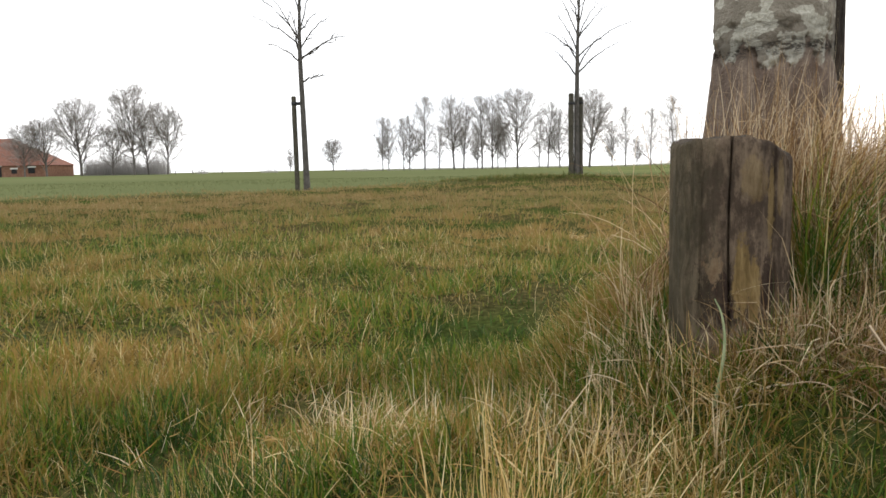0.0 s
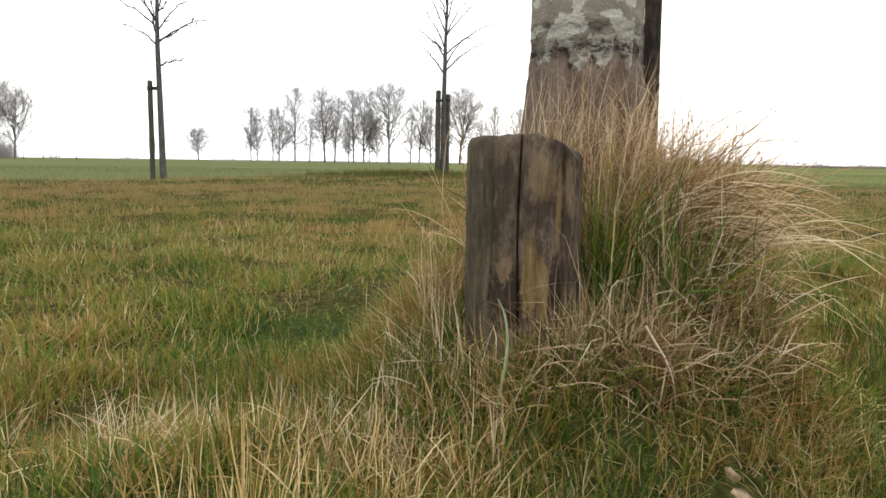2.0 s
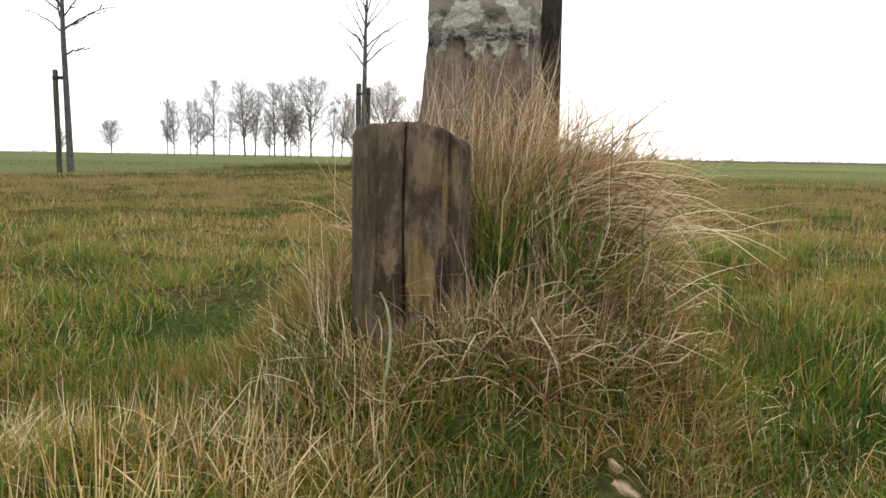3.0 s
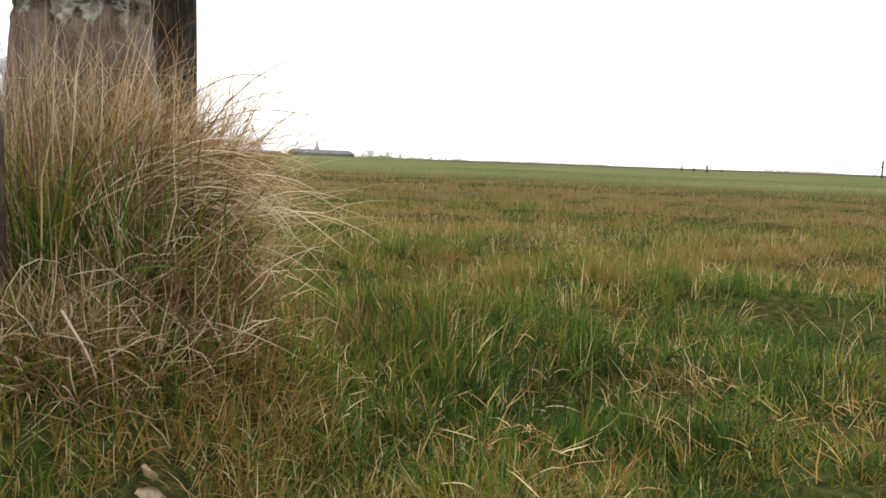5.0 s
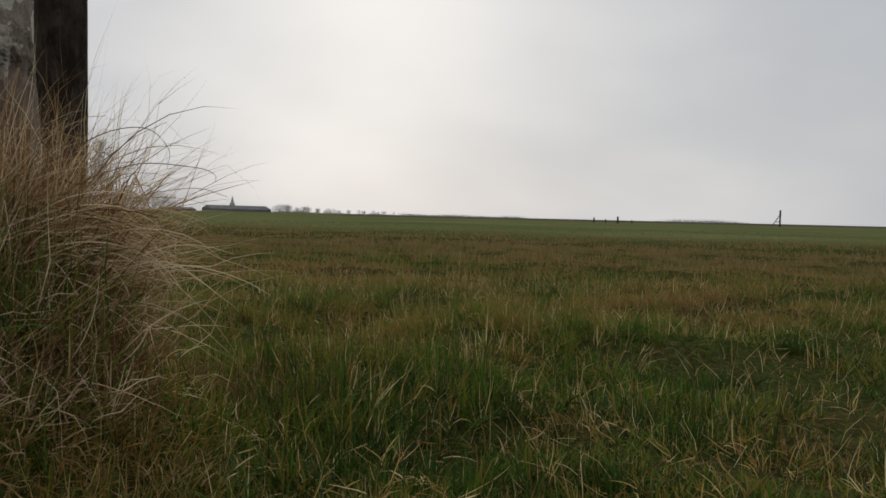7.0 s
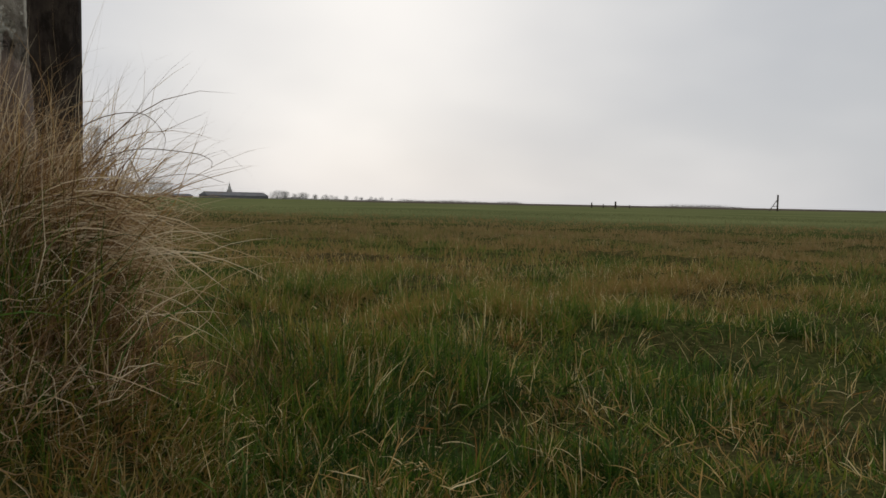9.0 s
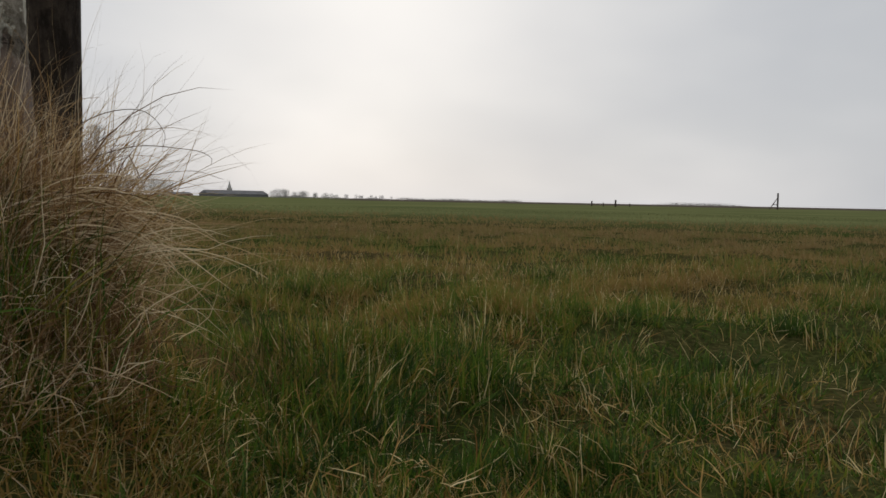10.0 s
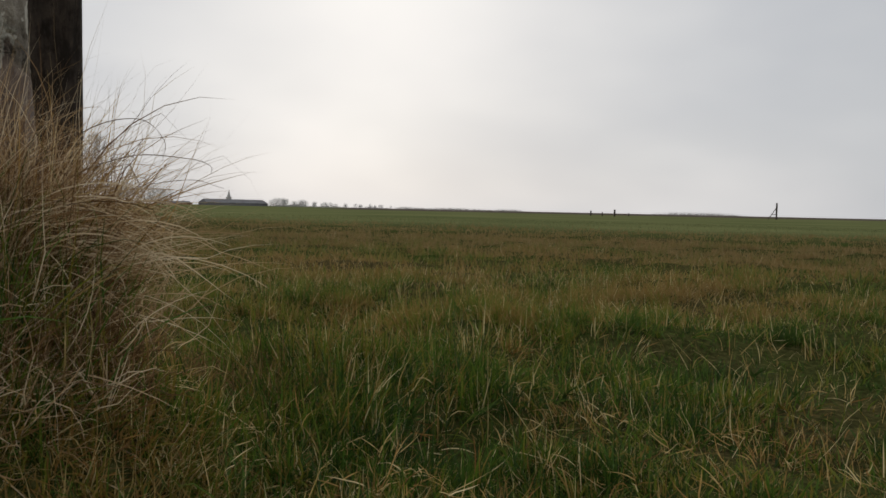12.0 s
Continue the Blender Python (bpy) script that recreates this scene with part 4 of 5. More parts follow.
def sward(name, count, area, length, width, segments, label, per=22, size=0.022, dead_share=0.13, spread=0.13, stand=(28, 24), bend=(28, 30)):
    """Meadow grass in small tufts, each of its own tint, the blades leaning outwards from the tuft's middle."""
    r0, r1, a0, a1 = area
    cx, cy = sector(count // per, r0, r1, a0, a1)
    tuft_tone = rng.normal(0, 0.20 if r1 < 2 else 0.13, len(cx))
    tuft_size = rng.lognormal(0, 0.28, len(cx))
    own = rng.integers(0, len(cx), count)
    x = cx[own] + rng.normal(0, size, count) * tuft_size[own]
    y = cy[own] + rng.normal(0, size, count) * tuft_size[own]
    keep = clear_of_posts(x, y) & (field_side(x, y) < 0.6 + np.where(x > 5, 1.6, 0.3) * rng.normal(0, 1, count))
    for hx, hy, hr in ((1.23, 1.04, 0.075), (1.36, 0.98, 0.06), (1.93, 1.15, 0.06), (3.9, 3.15, 0.12), (0.96, 0.98, 0.05)):
        keep &= rng.random(count) > 0.65 * np.exp(-((x - hx) ** 2 + (y - hy) ** 2) / hr ** 2)
    keep &= rng.random(count) < np.clip(3.2 * layered(x * 4.0, y * 4.0, 0, 161, 2) - 0.65, 0.30 if r1 < 5 else 0.6, 1)
    x, y, own = x[keep], y[keep], own[keep]
    count = len(x)
    d = dryness(x, y) + tuft_tone[own] + rng.normal(0, spread, count)
    d = np.minimum(d, 0.60 + 0.05 * rng.random(count))
    dead = rng.random(count) < dead_share * (0.4 + 2.2 * layered(x * 2.5, y * 2.5, 0, 141, 2) ** 1.5 * 1.4)
    dead &= rng.random(count) < np.where(x > 0.8, 0.65, 0.75)
    d = np.where(dead, rng.uniform(0.56, 0.95, count), d)
    out = np.degrees(np.arctan2(x - cx[own], y - cy[own]))
    lean = np.abs(rng.normal(*stand, count)) + 14 * np.clip(d, 0, 1) * rng.random(count) + np.where(dead, 10.0, 0.0)
    height = rng.uniform(*length, count) * np.clip(tuft_size[own], 0.6, 1.7) * (0.40 + 1.35 * np.clip(2.0 * layered(x * 4.0, y * 4.0, 0, 161, 2) - 0.5, 0, 1))
    height = np.minimum(height, length[1] * rng.uniform(0.9, 1.35, count))
    root = np.stack([x, y, ground_height(x, y) - 0.006], 1)
    wide = rng.uniform(*width, count) * np.where(dead, 0.55, 1.0)
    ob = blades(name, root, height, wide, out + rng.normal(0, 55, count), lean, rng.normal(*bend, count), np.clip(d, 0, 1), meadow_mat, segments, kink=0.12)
    return tagged(ob, label, "grass", kind="stuff")


NEAR = "rough matted meadow grass, green mixed with dry tan blades"
sward("grass", 88000, (0.36, 1.7, -60.0, 6.0), (0.028, 0.072), (0.0019, 0.0040), 4, NEAR, 20, 0.016, 0.28, 0.17, (32, 24), (22, 34))
sward("grass", 92000, (0.42, 1.7, 6.0, 75.0), (0.020, 0.055), (0.0019, 0.0040), 4, "short matted grass, green mixed with rust and tan", 24, 0.015, 0.33, 0.19, (42, 30), (26, 38))
sward("grass", 150000, (1.7, 4.2, -48.0, 72.0), (0.025, 0.070), (0.0026, 0.0058), 3, NEAR, 26, 0.024, 0.27, 0.15, (38, 26), (24, 34))
sward("grass", 125000, (4.2, 10.5, -42.0, 70.0), (0.035, 0.080), (0.005, 0.010), 2, "meadow grass, brownish green and uneven", 18, 0.05, 0.08, 0.10)
sward("grass", 120000, (10.5, 30.0, -42.0, 70.0), (0.04, 0.08), (0.008, 0.016), 2, "distant brownish meadow grass", 14, 0.16, 0.03, 0.08)
sward("grass", 60000, (0.15, 7.0, 75.0, 300.0), (0.05, 0.10), (0.005, 0.010), 2, NEAR, 20, 0.04)

sward("grass", 22000, (0.85, 3.4, 12.0, 70.0), (0.035, 0.085), (0.0022, 0.0046), 4, "lush green tufts in the meadow", 60, 0.022, 0.03, 0.10, (30, 24), (30, 34))

# taller single stalks, bent over, pale and dry
x, y = sector(4200, 0.72, 4.5, -55.0, 72.0)
keep = clear_of_posts(x, y)
x, y = x[keep], y[keep]
c = len(x)
stalks = blades("dry_stalks", np.stack([x, y, ground_height(x, y)], 1), rng.uniform(0.04, 0.11, c), rng.uniform(0.0010, 0.0019, c), rng.uniform(0, 360, c), np.abs(rng.normal(24, 18, c)), rng.normal(14, 26, c), rng.uniform(0.35, 1.0, c), gold_straw_mat, 5, 1.0, 18.0, 0.25, 1.6, 0.3)
tagged(stalks, "pale dry grass stalks standing out of the meadow", "grass", kind="stuff")


def tuft(name, centre, spread, count, length, width, lean, curl, tones, mat, label, heading=None, wander=180.0, segments=5, power=1.0, stray=45.0, twist=1.3, lift=(-0.01, -0.01), bundle=8, kink=0.12):
    """A clump of long grass: blades in small bundles that share a root, a bearing and a tint, with some of their own."""
    bundles = max(2, count // bundle)
    own = rng.integers(0, bundles, count)
    bx, by = (c + s * rng.triangular(-2.1, 0.0, 2.1, bundles) for c, s in zip(centre, spread))
    x, y = bx[own] + rng.normal(0, 0.0055, count), by[own] + rng.normal(0, 0.0055, count)
    keep = clear_of_posts(x, y)
    x, y, own = x[keep], y[keep], own[keep]
    c = len(x)

    def shared(middle, scatter, together=0.8):
        return middle + scatter * (together * rng.normal(0, 1, bundles)[own] + (1 - together ** 2) ** 0.5 * rng.normal(0, 1, c))

    out = np.degrees(np.arctan2(x - centre[0], y - centre[1])) if heading is None else np.full(c, heading)
    out = out + shared(0.0, wander, 0.85)
    size = rng.uniform(*length, c) * (0.8 + 0.4 * rng.random(bundles)[own])
    ob = blades(name, np.stack([x, y, ground_height(x, y) + rng.uniform(*lift, c)], 1), size, rng.uniform(*width, c), out, shared(*lean), shared(*curl), np.clip(shared(*tones, 0.7), 0, 1), mat, segments, power, stray, twist, 1.8 if mat is meadow_mat else 3.0, kink)
    return tagged(ob, label, "grass", kind="stuff")


# the tussock between the post, the tree and its stake
tuft("tall_dry_grass", (0.512, 1.375), (0.074, 0.040), 1900, (0.16, 0.41), (0.0013, 0.0028), (9, 12), (16, 28), (0.46, 0.34), straw_mat, "tall upright tan grass against the tree's foot", 85, 75, 7, 1.4, 48.0, bundle=6, kink=0.2)
tuft("tall_dry_grass", (0.49, 1.27), (0.045, 0.045), 420, (0.18, 0.34), (0.0013, 0.0026), (8, 12), (18, 28), (0.48, 0.32), straw_mat, "tall upright tan grass behind the sawn-off post", 70, 90, 7, 1.4, 30.0)
tuft("tall_dry_grass", (0.585, 1.325), (0.050, 0.045), 420, (0.20, 0.35), (0.0013, 0.0027), (18, 15), (50, 34), (0.44, 0.32), straw_mat, "long tan grass arching out from the tussock", 106, 40, 10, 1.6, 60.0, bundle=5, kink=0.3)
tuft("tall_dry_grass", (0.59, 1.315), (0.040, 0.045), 130, (0.26, 0.40), (0.0013, 0.0028), (34, 12), (60, 24), (0.78, 0.2), straw_mat, "long pale straw combed over to one side", 108, 24, 10, 1.1, 22.0)
tuft("tall_dry_grass", (0.60, 1.36), (0.050, 0.030), 300, (0.30, 0.47), (0.0012, 0.0025), (12, 11), (55, 42), (0.55, 0.30), straw_mat, "tall tan grass crossing before the stake", 84, 60, 10, 2.0, 75.0, bundle=4, kink=0.3)
tuft("tall_dry_grass", (0.655, 1.215), (0.040, 0.040), 150, (0.13, 0.22), (0.0012, 0.0025), (72, 18), (62, 24), (0.62, 0.30), straw_mat, "straight tan straw hanging over the tussock's side", 105, 28, 7, 1.0, 16.0, lift=(0.10, 0.20), kink=0.3)
tuft("grass_wisps", (0.61, 1.30), (0.05, 0.05), 120, (0.26, 0.42), (0.0010, 0.0019), (32, 16), (60, 44), (0.50, 0.3), straw_mat, "long thin dry grass wisps with bent tips", 90, 45, 12, 2.0, 85.0, bundle=2, kink=0.4)
tuft("tall_dry_grass", (0.595, 1.335), (0.055, 0.040), 760, (0.18, 0.37), (0.0015, 0.0030), (18, 13), (34, 32), (0.46, 0.30), gold_straw_mat, "dense golden tan grass over the tussock's crown", 94, 45, 8, 1.5, 50.0, bundle=5, kink=0.25)
tuft("grass_wisps", (0.63, 1.34), (0.045, 0.035), 300, (0.30, 0.46), (0.0011, 0.0022), (20, 12), (34, 36), (0.50, 0.3), straw_mat, "wiry tan grass rising beside the stake", 96, 34, 11, 1.8, 75.0, bundle=4, kink=0.35)
tuft("brown_grass", (0.60, 1.29), (0.070, 0.055), 1700, (0.12, 0.29), (0.0012, 0.0026), (14, 16), (30, 36), (0.20, 0.17), straw_mat, "short brown dead grass inside the tussock", 90, 120, 6, 1.3, 30.0)
tuft("brown_grass", (0.645, 1.15), (0.060, 0.060), 1900, (0.05, 0.16), (0.0009, 0.0019), (20, 26), (20, 45), (0.15, 0.18), straw_mat, "fine brown dead stems low on the tussock's side", 100, 120, 6, 1.0, 20.0, kink=0.5)
tuft("tall_green_grass", (0.53, 1.165), (0.060, 0.055), 640, (0.10, 0.28), (0.0020, 0.0044), (12, 14), (18, 28), (0.24, 0.24), meadow_mat, "tall green grass behind the sawn-off post", 80, 100, 6, 1.0, 25.0)
tuft("tall_green_grass", (0.60, 1.12), (0.065, 0.050), 380, (0.07, 0.21), (0.0016, 0.0036), (20, 20), (24, 36), (0.38, 0.28), meadow_mat, "tall green and yellowing grass in the tussock", 110, 90, 6, 1.0, 25.0)
tuft("pale_straw", (0.56, 1.13), (0.075, 0.045), 260, (0.12, 0.27), (0.0010, 0.0020), (26, 24), (25, 45), (0.78, 0.2), straw_mat, "single bleached straws standing through the green grass", 60, 120, 7, 1.0, 20.0, bundle=2, kink=0.45)
tuft("dry_thatch", (0.53, 1.02), (0.075, 0.036), 640, (0.05, 0.14), (0.0011, 0.0024), (52, 34), (16, 40), (0.52, 0.34), straw_mat, "tangled dead straw at the tussock's foot", 165, 95, 5, 1.0, 14.0, bundle=4, kink=0.4)
tuft("dry_thatch", (0.63, 1.05), (0.055, 0.055), 330, (0.04, 0.12), (0.0010, 0.0022), (46, 34), (16, 40), (0.38, 0.34), straw_mat, "tangled dead straw at the tussock's foot", 150, 90, 5, 1.0, 14.0, bundle=4, kink=0.4)
tuft("reddish_thatch", (0.52, 0.975), (0.040, 0.022), 330, (0.04, 0.10), (0.0010, 0.0020), (40, 30), (40, 45), (0.40, 0.20), straw_mat, "small nest of reddish dead grass at the tussock's foot", 170, 110, 5, 1.0, 20.0, bundle=5, kink=0.3)
tuft("tall_green_grass", (0.56, 1.02), (0.13, 0.050), 620, (0.03, 0.10), (0.0016, 0.0034), (24, 22), (26, 36), (0.22, 0.2), meadow_mat, "green grass pushing through the dead straw", None, 90, 5, 1.0, 25.0)
tuft("dry_stalks", (0.275, 1.18), (0.022, 0.07), 90, (0.06, 0.15), (0.0012, 0.0024), (14, 14), (10, 26), (0.66, 0.24), straw_mat, "pale dry stalks beside the sawn-off post", -80, 60, 6, 1.0, 20.0, bundle=3, kink=0.3)
tuft("green_tuft", (0.26, 1.14), (0.030, 0.07), 110, (0.04, 0.11), (0.0016, 0.0032), (14, 14), (22, 28), (0.30, 0.2), meadow_mat, "olive grass standing beside the sawn-off post", -80, 70, 5, 1.0, 25.0)
tuft("tall_dry_grass", (0.30, 1.26), (0.035, 0.05), 110, (0.08, 0.22), (0.0012, 0.0024), (10, 12), (14, 28), (0.56, 0.28), straw_mat, "upright tan grass beside the sawn-off post", -60, 80, 6, 1.0, 25.0)
blades_stem = blades("grass_stem", np.array([[0.790, 1.39, 0.05]]), np.array([0.385]), np.array([0.0022]), np.array([90.0]), np.array([0.0]), np.array([1.0]), np.array([0.1]), straw_mat, 6, 1.0, 2.0)
tagged(blades_stem, "single upright dark grass stem above the tussock", "grass stem")
tuft("golden_tuft", (0.065, 0.60), (0.026, 0.040), 360, (0.08, 0.19), (0.0010, 0.0021), (12, 12), (8, 22), (0.56, 0.18), gold_straw_mat, "upright tuft of golden dry grass in the meadow", None, 50, 6, 1.0, 14.0, bundle=5, kink=0.15)
for cx, cy, sx, sy, count, high in ((0.10, 0.90, 0.11, 0.10, 340, 0.12), (0.20, 1.02, 0.08, 0.08, 420, 0.13), (-0.06, 1.00, 0.10, 0.08, 220, 0.12), (0.26, 0.84, 0.07, 0.07, 150, 0.10), (-0.20, 0.86, 0.07, 0.06, 110, 0.12), (0.30, 0.96, 0.06, 0.05, 260, 0.11), (0.24, 1.14, 0.03, 0.06, 140, 0.15), (0.02, 1.15, 0.14, 0.09, 380, 0.14), (-0.30, 1.2, 0.12, 0.12, 160, 0.12)):
    tuft("dry_stalks", (cx, cy), (sx, sy), count, (0.03, high), (0.0011, 0.0022), (28, 22), (12, 30), (0.70, 0.24), straw_mat if cy >= 1 else gold_straw_mat, "pale dry straw standing thick in the meadow grass", 30, 100, 6, 1.0, 16.0, bundle=4, kink=0.35)
tuft("tall_dry_grass", (0.62, 1.60), (0.14, 0.10), 700, (0.24, 0.42), (0.0016, 0.0030), (15, 12), (30, 28), (0.5, 0.24), straw_mat, "tall tan grass behind the trunk", 70, 90, 6)
tuft("dry_stalks", (0.38, 1.02), (0.07, 0.012), 130, (0.07, 0.15), (0.0010, 0.0020), (16, 18), (14, 30), (0.5, 0.32), straw_mat, "thin dry stalks close before the sawn-off post", 180, 90, 6, 1.0, 18.0, bundle=3, kink=0.4)
tuft("dry_thatch", (0.43, 1.01), (0.055, 0.016), 480, (0.05, 0.13), (0.0010, 0.0022), (38, 30), (26, 45), (0.55, 0.34), straw_mat, "short dead straw against the sawn-off post", 180, 95, 5, 1.0, 16.0, bundle=4, kink=0.4)
tuft("green_tuft", (0.38, 0.99), (0.11, 0.03), 380, (0.05, 0.12), (0.0016, 0.0032), (22, 18), (28, 34), (0.32, 0.2), meadow_mat, "olive grass against the sawn-off post", 180, 100, 4, 1.0, 25.0)

tuft("dry_thatch", (0.45, 4.25), (0.06, 0.04), 160, (0.05, 0.10), (0.003, 0.006), (80, 10), (10, 20), (0.55, 0.15), straw_mat, "patch of flattened reddish dead grass", None, 90, 3)

# dead stems in the lee of the tussock, and the hummocks beyond it
tuft("brown_grass", (0.93, 1.38), (0.11, 0.12), 1500, (0.03, 0.10), (0.0011, 0.0022), (26, 22), (25, 36), (0.13, 0.15), straw_mat, "short brown dead grass beside the tussock", None, 110, 5, 1.0, 22.0, kink=0.3)
tuft("brown_grass", (0.65, 0.95), (0.055, 0.065), 560, (0.02, 0.065), (0.0011, 0.0022), (46, 30), (20, 40), (0.20, 0.22), gold_straw_mat, "short rust-brown dead grass before the tussock", None, 150, 4, 1.0, 20.0, bundle=6, kink=0.3)
tuft("straw_litter", (0.82, 1.14), (0.09, 0.08), 300, (0.025, 0.07), (0.0010, 0.0021), (66, 26), (14, 36), (0.58, 0.28), gold_straw_mat, "bleached straw lying beside the tussock", None, 180, 4, 1.0, 14.0, lift=(0.0, 0.03), bundle=4, kink=0.3)

LITTER = "short bleached straw strewn through the grass"
for cx, cy, sx, sy, count in ((1.08, 1.0, 0.34, 0.20, 340), (2.0, 1.9, 0.5, 0.4, 220), (1.5, 0.75, 0.35, 0.2, 240), (0.15, 1.0, 0.32, 0.14, 260)):
    tuft("straw_litter", (cx, cy), (sx, sy), count, (0.018, 0.060), (0.0010, 0.0022), (56, 26), (14, 34), (0.50, 0.28), gold_straw_mat, LITTER, None, 180, 4, 1.0, 14.0, lift=(0.008, 0.04), bundle=3, kink=0.2)
# taller mixed grass over the hummocks
for cx, cy, sx, sy, count in ((1.12, 1.30, 0.14, 0.12, 700), (1.28, 1.62, 0.18, 0.16, 800), (1.65, 1.60, 0.22, 0.20, 700), (2.1, 2.1, 0.35, 0.30, 800), (1.5, 1.0, 0.2, 0.12, 450)):
    tuft("meadow_tuft", (cx, cy), (sx, sy), count, (0.04, 0.115), (0.0017, 0.0034), (26, 20), (18, 30), (0.40, 0.32), meadow_mat, "mixed green and tan grass standing on a hummock", None, 70, 5, 1.0, 20.0, bundle=6, kink=0.25)
# rust-coloured dead tufts
for cx, cy in ((1.42, 1.02), (1.02, 0.78), (1.62, 0.80), (2.55, 2.0), (1.75, 1.55), (3.6, 2.6), (0.92, 0.86), (-0.28, 0.95), (-0.6, 1.6)):
    tuft("rusty_tuft", (cx, cy), (0.05, 0.04), 130, (0.03, 0.075), (0.0012, 0.0026), (38, 24), (24, 30), (0.34, 0.2), gold_straw_mat, "small rust-brown dead tuft in the meadow", None, 60, 5, 1.0, 22.0, bundle=5)

# lusher tufts and a weedy strip on the bank by the field
for cx, cy, sx, sy, count, high, tone in ((1.00, 1.16, 0.10, 0.10, 520, 0.15, 0.16), (1.14, 1.28, 0.11, 0.09, 620, 0.17, 0.20), (1.24, 1.55, 0.12, 0.10, 620, 0.17, 0.28), (1.38, 1.22, 0.10, 0.08, 520, 0.15, 0.18), (1.06, 0.92, 0.08, 0.06, 380, 0.13, 0.14), (1.93, 1.22, 0.10, 0.07, 560, 0.12, 0.05), (1.60, 1.50, 0.12, 0.10, 420, 0.13, 0.28), (2.15, 1.65, 0.14, 0.12, 420, 0.13, 0.30), (-0.70, 3.40, 0.10, 0.07, 420, 0.12, 0.25), (3.9, 3.2, 0.14, 0.10, 420, 0.12, 0.02), (-0.62, 1.12, 0.10, 0.07, 420, 0.12, 0.12), (0.05, 1.75, 0.22, 0.10, 700, 0.11, 0.10)):
    tuft("green_tuft", (cx, cy), (sx, sy), count, (0.03, high * 0.68), (0.0020, 0.0044), (28, 24), (26, 36), (tone, 0.20), meadow_mat, "lush dark green tuft in the meadow", None, 60, 5, 1.0, 22.0, bundle=12)
tuft("weedy_strip", (0.6, 17.0), (0.9, 0.2), 2600, (0.06, 0.16), (0.006, 0.014), (40, 22), (30, 30), (0.20, 0.18), meadow_mat, "weedy rough strip along the field's edge", None, 120, 3)

# the green crop beyond the meadow
x, y = sector(40000, 10.5, 32.0, -45.0, 75.0)
keep = field_side(x, y) > -0.2 + np.where(x > 5, 1.6, 0.3) * rng.normal(0, 1, len(x))
x, y = x[keep], y[keep]
c = len(x)
far = np.hypot(x, y)
# blades on the right take paler tones, standing in for the same backlight
crop = blades("crop", np.stack([x, y, ground_height(x, y)], 1), rng.uniform(0.03, 0.06, c), rng.uniform(0.0006, 0.0012, c) * far * 0.8, rng.uniform(0, 360, c), np.abs(rng.normal(25, 18, c)), rng.normal(40, 25, c), np.clip(rng.normal(0.42, 0.22, c) + 0.5 * np.clip((x - 4) / 3, 0, 1), 0, 1), crop_mat, 2)
tagged(crop, "short green young crop in the field", "crop", kind="stuff")


# ---- small things in the grass ----
def dead_leaf(place, size, turn, tilt):
    bm = bmesh.new()
    rows = 9
    grid = []
    for i in range(rows):
        f = i / (rows - 1)
        half = size * 0.50 * math.sin(math.pi * min(1.0, f * 0.96 + 0.03)) ** 0.8
        line = []
        for j in range(7):
            s = j / 6 * 2 - 1
            curl = size * (0.22 * s * s + 0.18 * (f - 0.5) ** 2 + 0.04 * math.sin(9 * f + 3 * s))
            line.append(bm.verts.new((s * half, (f - 0.5) * size, curl)))
        grid.append(line)
    for i in range(rows - 1):
        for j in range(6):
            bm.faces.new((grid[i][j], grid[i][j + 1], grid[i + 1][j + 1], grid[i + 1][j]))
    bmesh.ops.solidify(bm, geom=bm.faces[:], thickness=0.0006)
    leaf = part("dead_leaf", bm, leaf_mat)
    leaf.matrix_basis = pose(*place, tilt, 0, turn)
    return tagged(leaf, "curled pale brown dead leaf lying in the grass", "leaf", "dead leaves")


dead_leaf((0.553, 0.822, 0.022), 0.034, 75, 30)
dead_leaf((0.556, 0.862, 0.034), 0.022, 115, 55)


def bent_stem(controls, radius, label, mat):
    """One long dry stem along a smooth line through a few places, thinning to its tip."""
    pts = [Vector(c) for c in controls]
    pts = [pts[0] * 2 - pts[1], *pts, pts[-1] * 2 - pts[-2]]
    line = []
    for i in range(1, len(pts) - 2):
        a, b, c, d = pts[i - 1:i + 3]
        for k in range(6):
            f = k / 6
            line.append(0.5 * (2 * b + (c - a) * f + (2 * a - 5 * b + 4 * c - d) * f * f + (3 * b - a - 3 * c + d) * f ** 3))
    line.append(pts[-2])
    n_line = [(p, radius * (1 - 0.7 * i / (len(line) - 1))) for i, p in enumerate(line)]
    return tagged(tubes("grass_stem", [n_line], mat, 5), label, "grass stem", "bent stems")


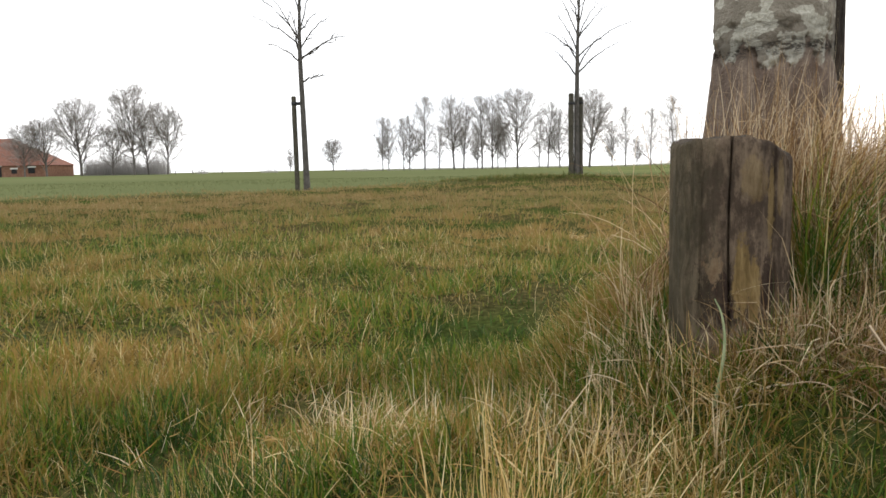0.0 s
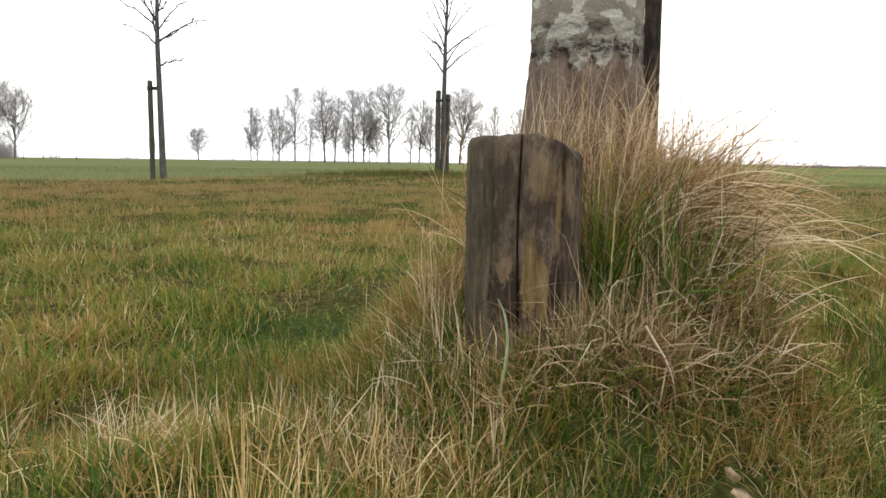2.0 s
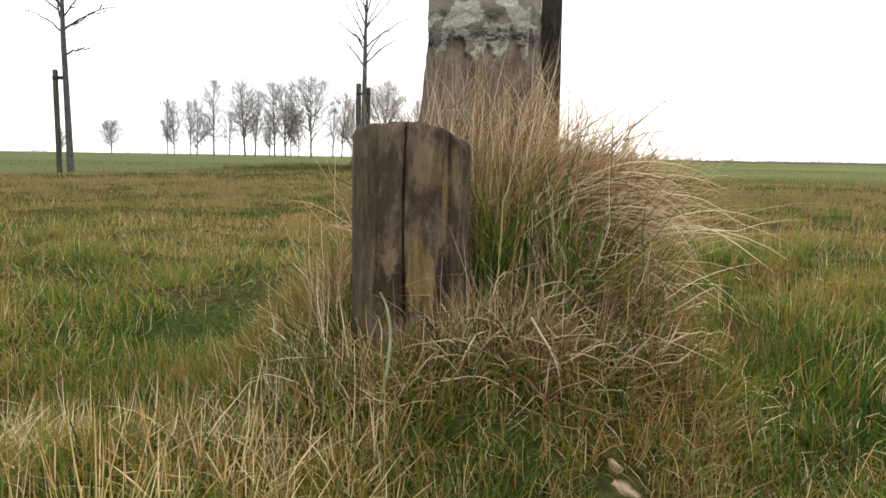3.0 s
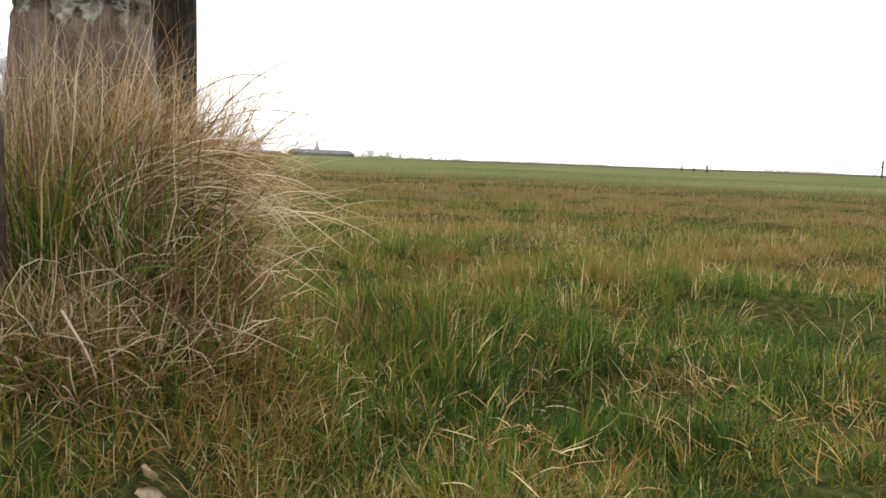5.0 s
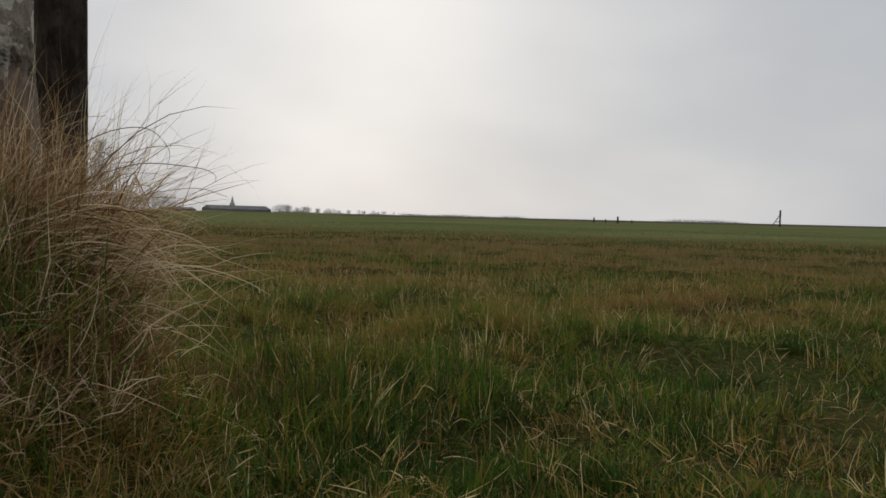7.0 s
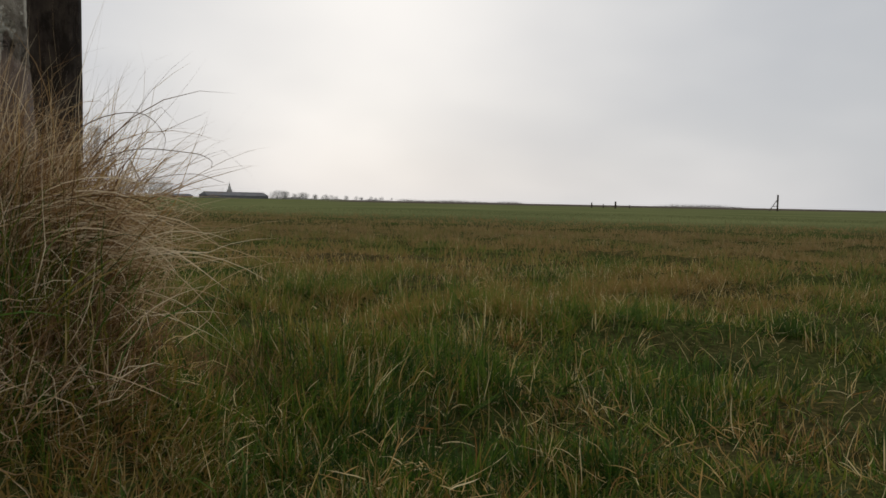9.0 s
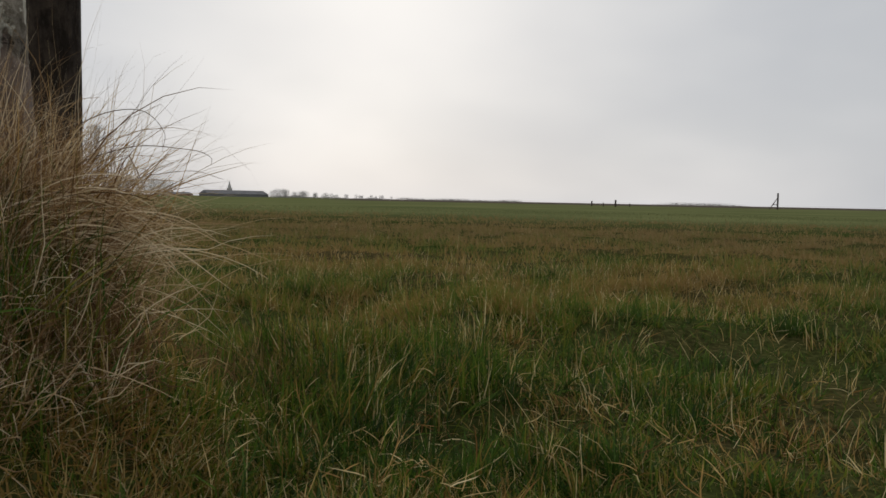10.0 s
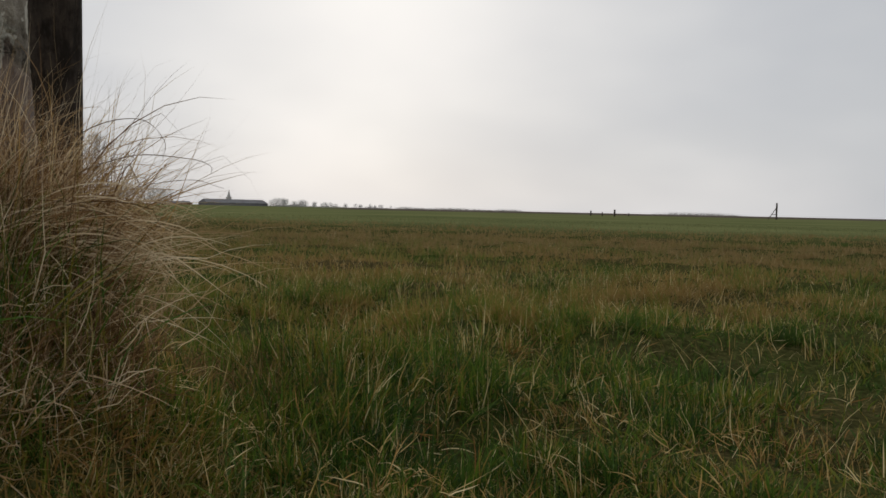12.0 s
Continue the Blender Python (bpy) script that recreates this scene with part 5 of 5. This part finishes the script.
stem_mat = plain("dry_stem", (0.36, 0.26, 0.17), (0.62, 0.50, 0.36), 40.0)
brown_stem_mat = plain("brown_stem", (0.12, 0.08, 0.05), (0.24, 0.17, 0.11), 40.0)
green_blade_mat = plain("grey_green_blade", (0.20, 0.24, 0.12), (0.32, 0.35, 0.20), 40.0)
bent_stem([(0.60, 1.30, 0.14), (0.66, 1.28, 0.34), (0.757, 1.27, 0.404), (0.85, 1.27, 0.408), (0.885, 1.27, 0.399), (0.887, 1.27, 0.386)], 0.0011, "thin dark dry stem with a hooked tip", brown_stem_mat)
bent_stem([(0.58, 1.31, 0.14), (0.63, 1.29, 0.36), (0.708, 1.27, 0.439), (0.78, 1.27, 0.461), (0.816, 1.27, 0.433), (0.814, 1.27, 0.403)], 0.0011, "thin dry stem bowed over at its tip", brown_stem_mat)
bent_stem([(0.61, 1.29, 0.14), (0.66, 1.28, 0.28), (0.745, 1.27, 0.35), (0.849, 1.27, 0.376), (0.907, 1.27, 0.365)], 0.0011, "thin dark dry stem arching out of the tussock", brown_stem_mat)
bent_stem([(0.52, 1.13, 0.15), (0.528, 1.15, 0.255), (0.56, 1.15, 0.297), (0.60, 1.16, 0.322), (0.66, 1.17, 0.343)], 0.0016, "pale straw stem curving over the tussock", stem_mat)
bent_stem([(0.492, 0.965, 0.180), (0.500, 0.955, 0.164), (0.510, 0.945, 0.145), (0.519, 0.94, 0.120), (0.524, 0.94, 0.085)], 0.0020, "pale straw stem hanging down the tussock's foot", stem_mat)
bent_stem([(0.318, 0.975, 0.08), (0.327, 0.97, 0.15), (0.324, 0.97, 0.19), (0.315, 0.97, 0.212)], 0.0026, "broad grey-green grass blade before the post", green_blade_mat)
for k in range(12):
    r = random.Random(300 + k)
    x, y = r.uniform(0.40, 0.64), r.uniform(0.94, 0.99)
    z = float(ground_height(x, y)) + 0.035 + r.uniform(0, 0.03)
    a, size = r.uniform(0, 3.14), r.uniform(0.03, 0.07)
    way = Vector((math.cos(a), -0.35, 0.55 * math.sin(a))) * size
    sag = Vector((r.uniform(-0.01, 0.01), -0.006, r.uniform(-0.004, 0.012)))
    mid = Vector((x, y, z))
    bent_stem([mid - way, mid - way * 0.3 + sag, mid + way * 0.4 + sag, mid + way], r.uniform(0.0008, 0.0014), "bleached straw stem tangled at the tussock's foot", stem_mat)
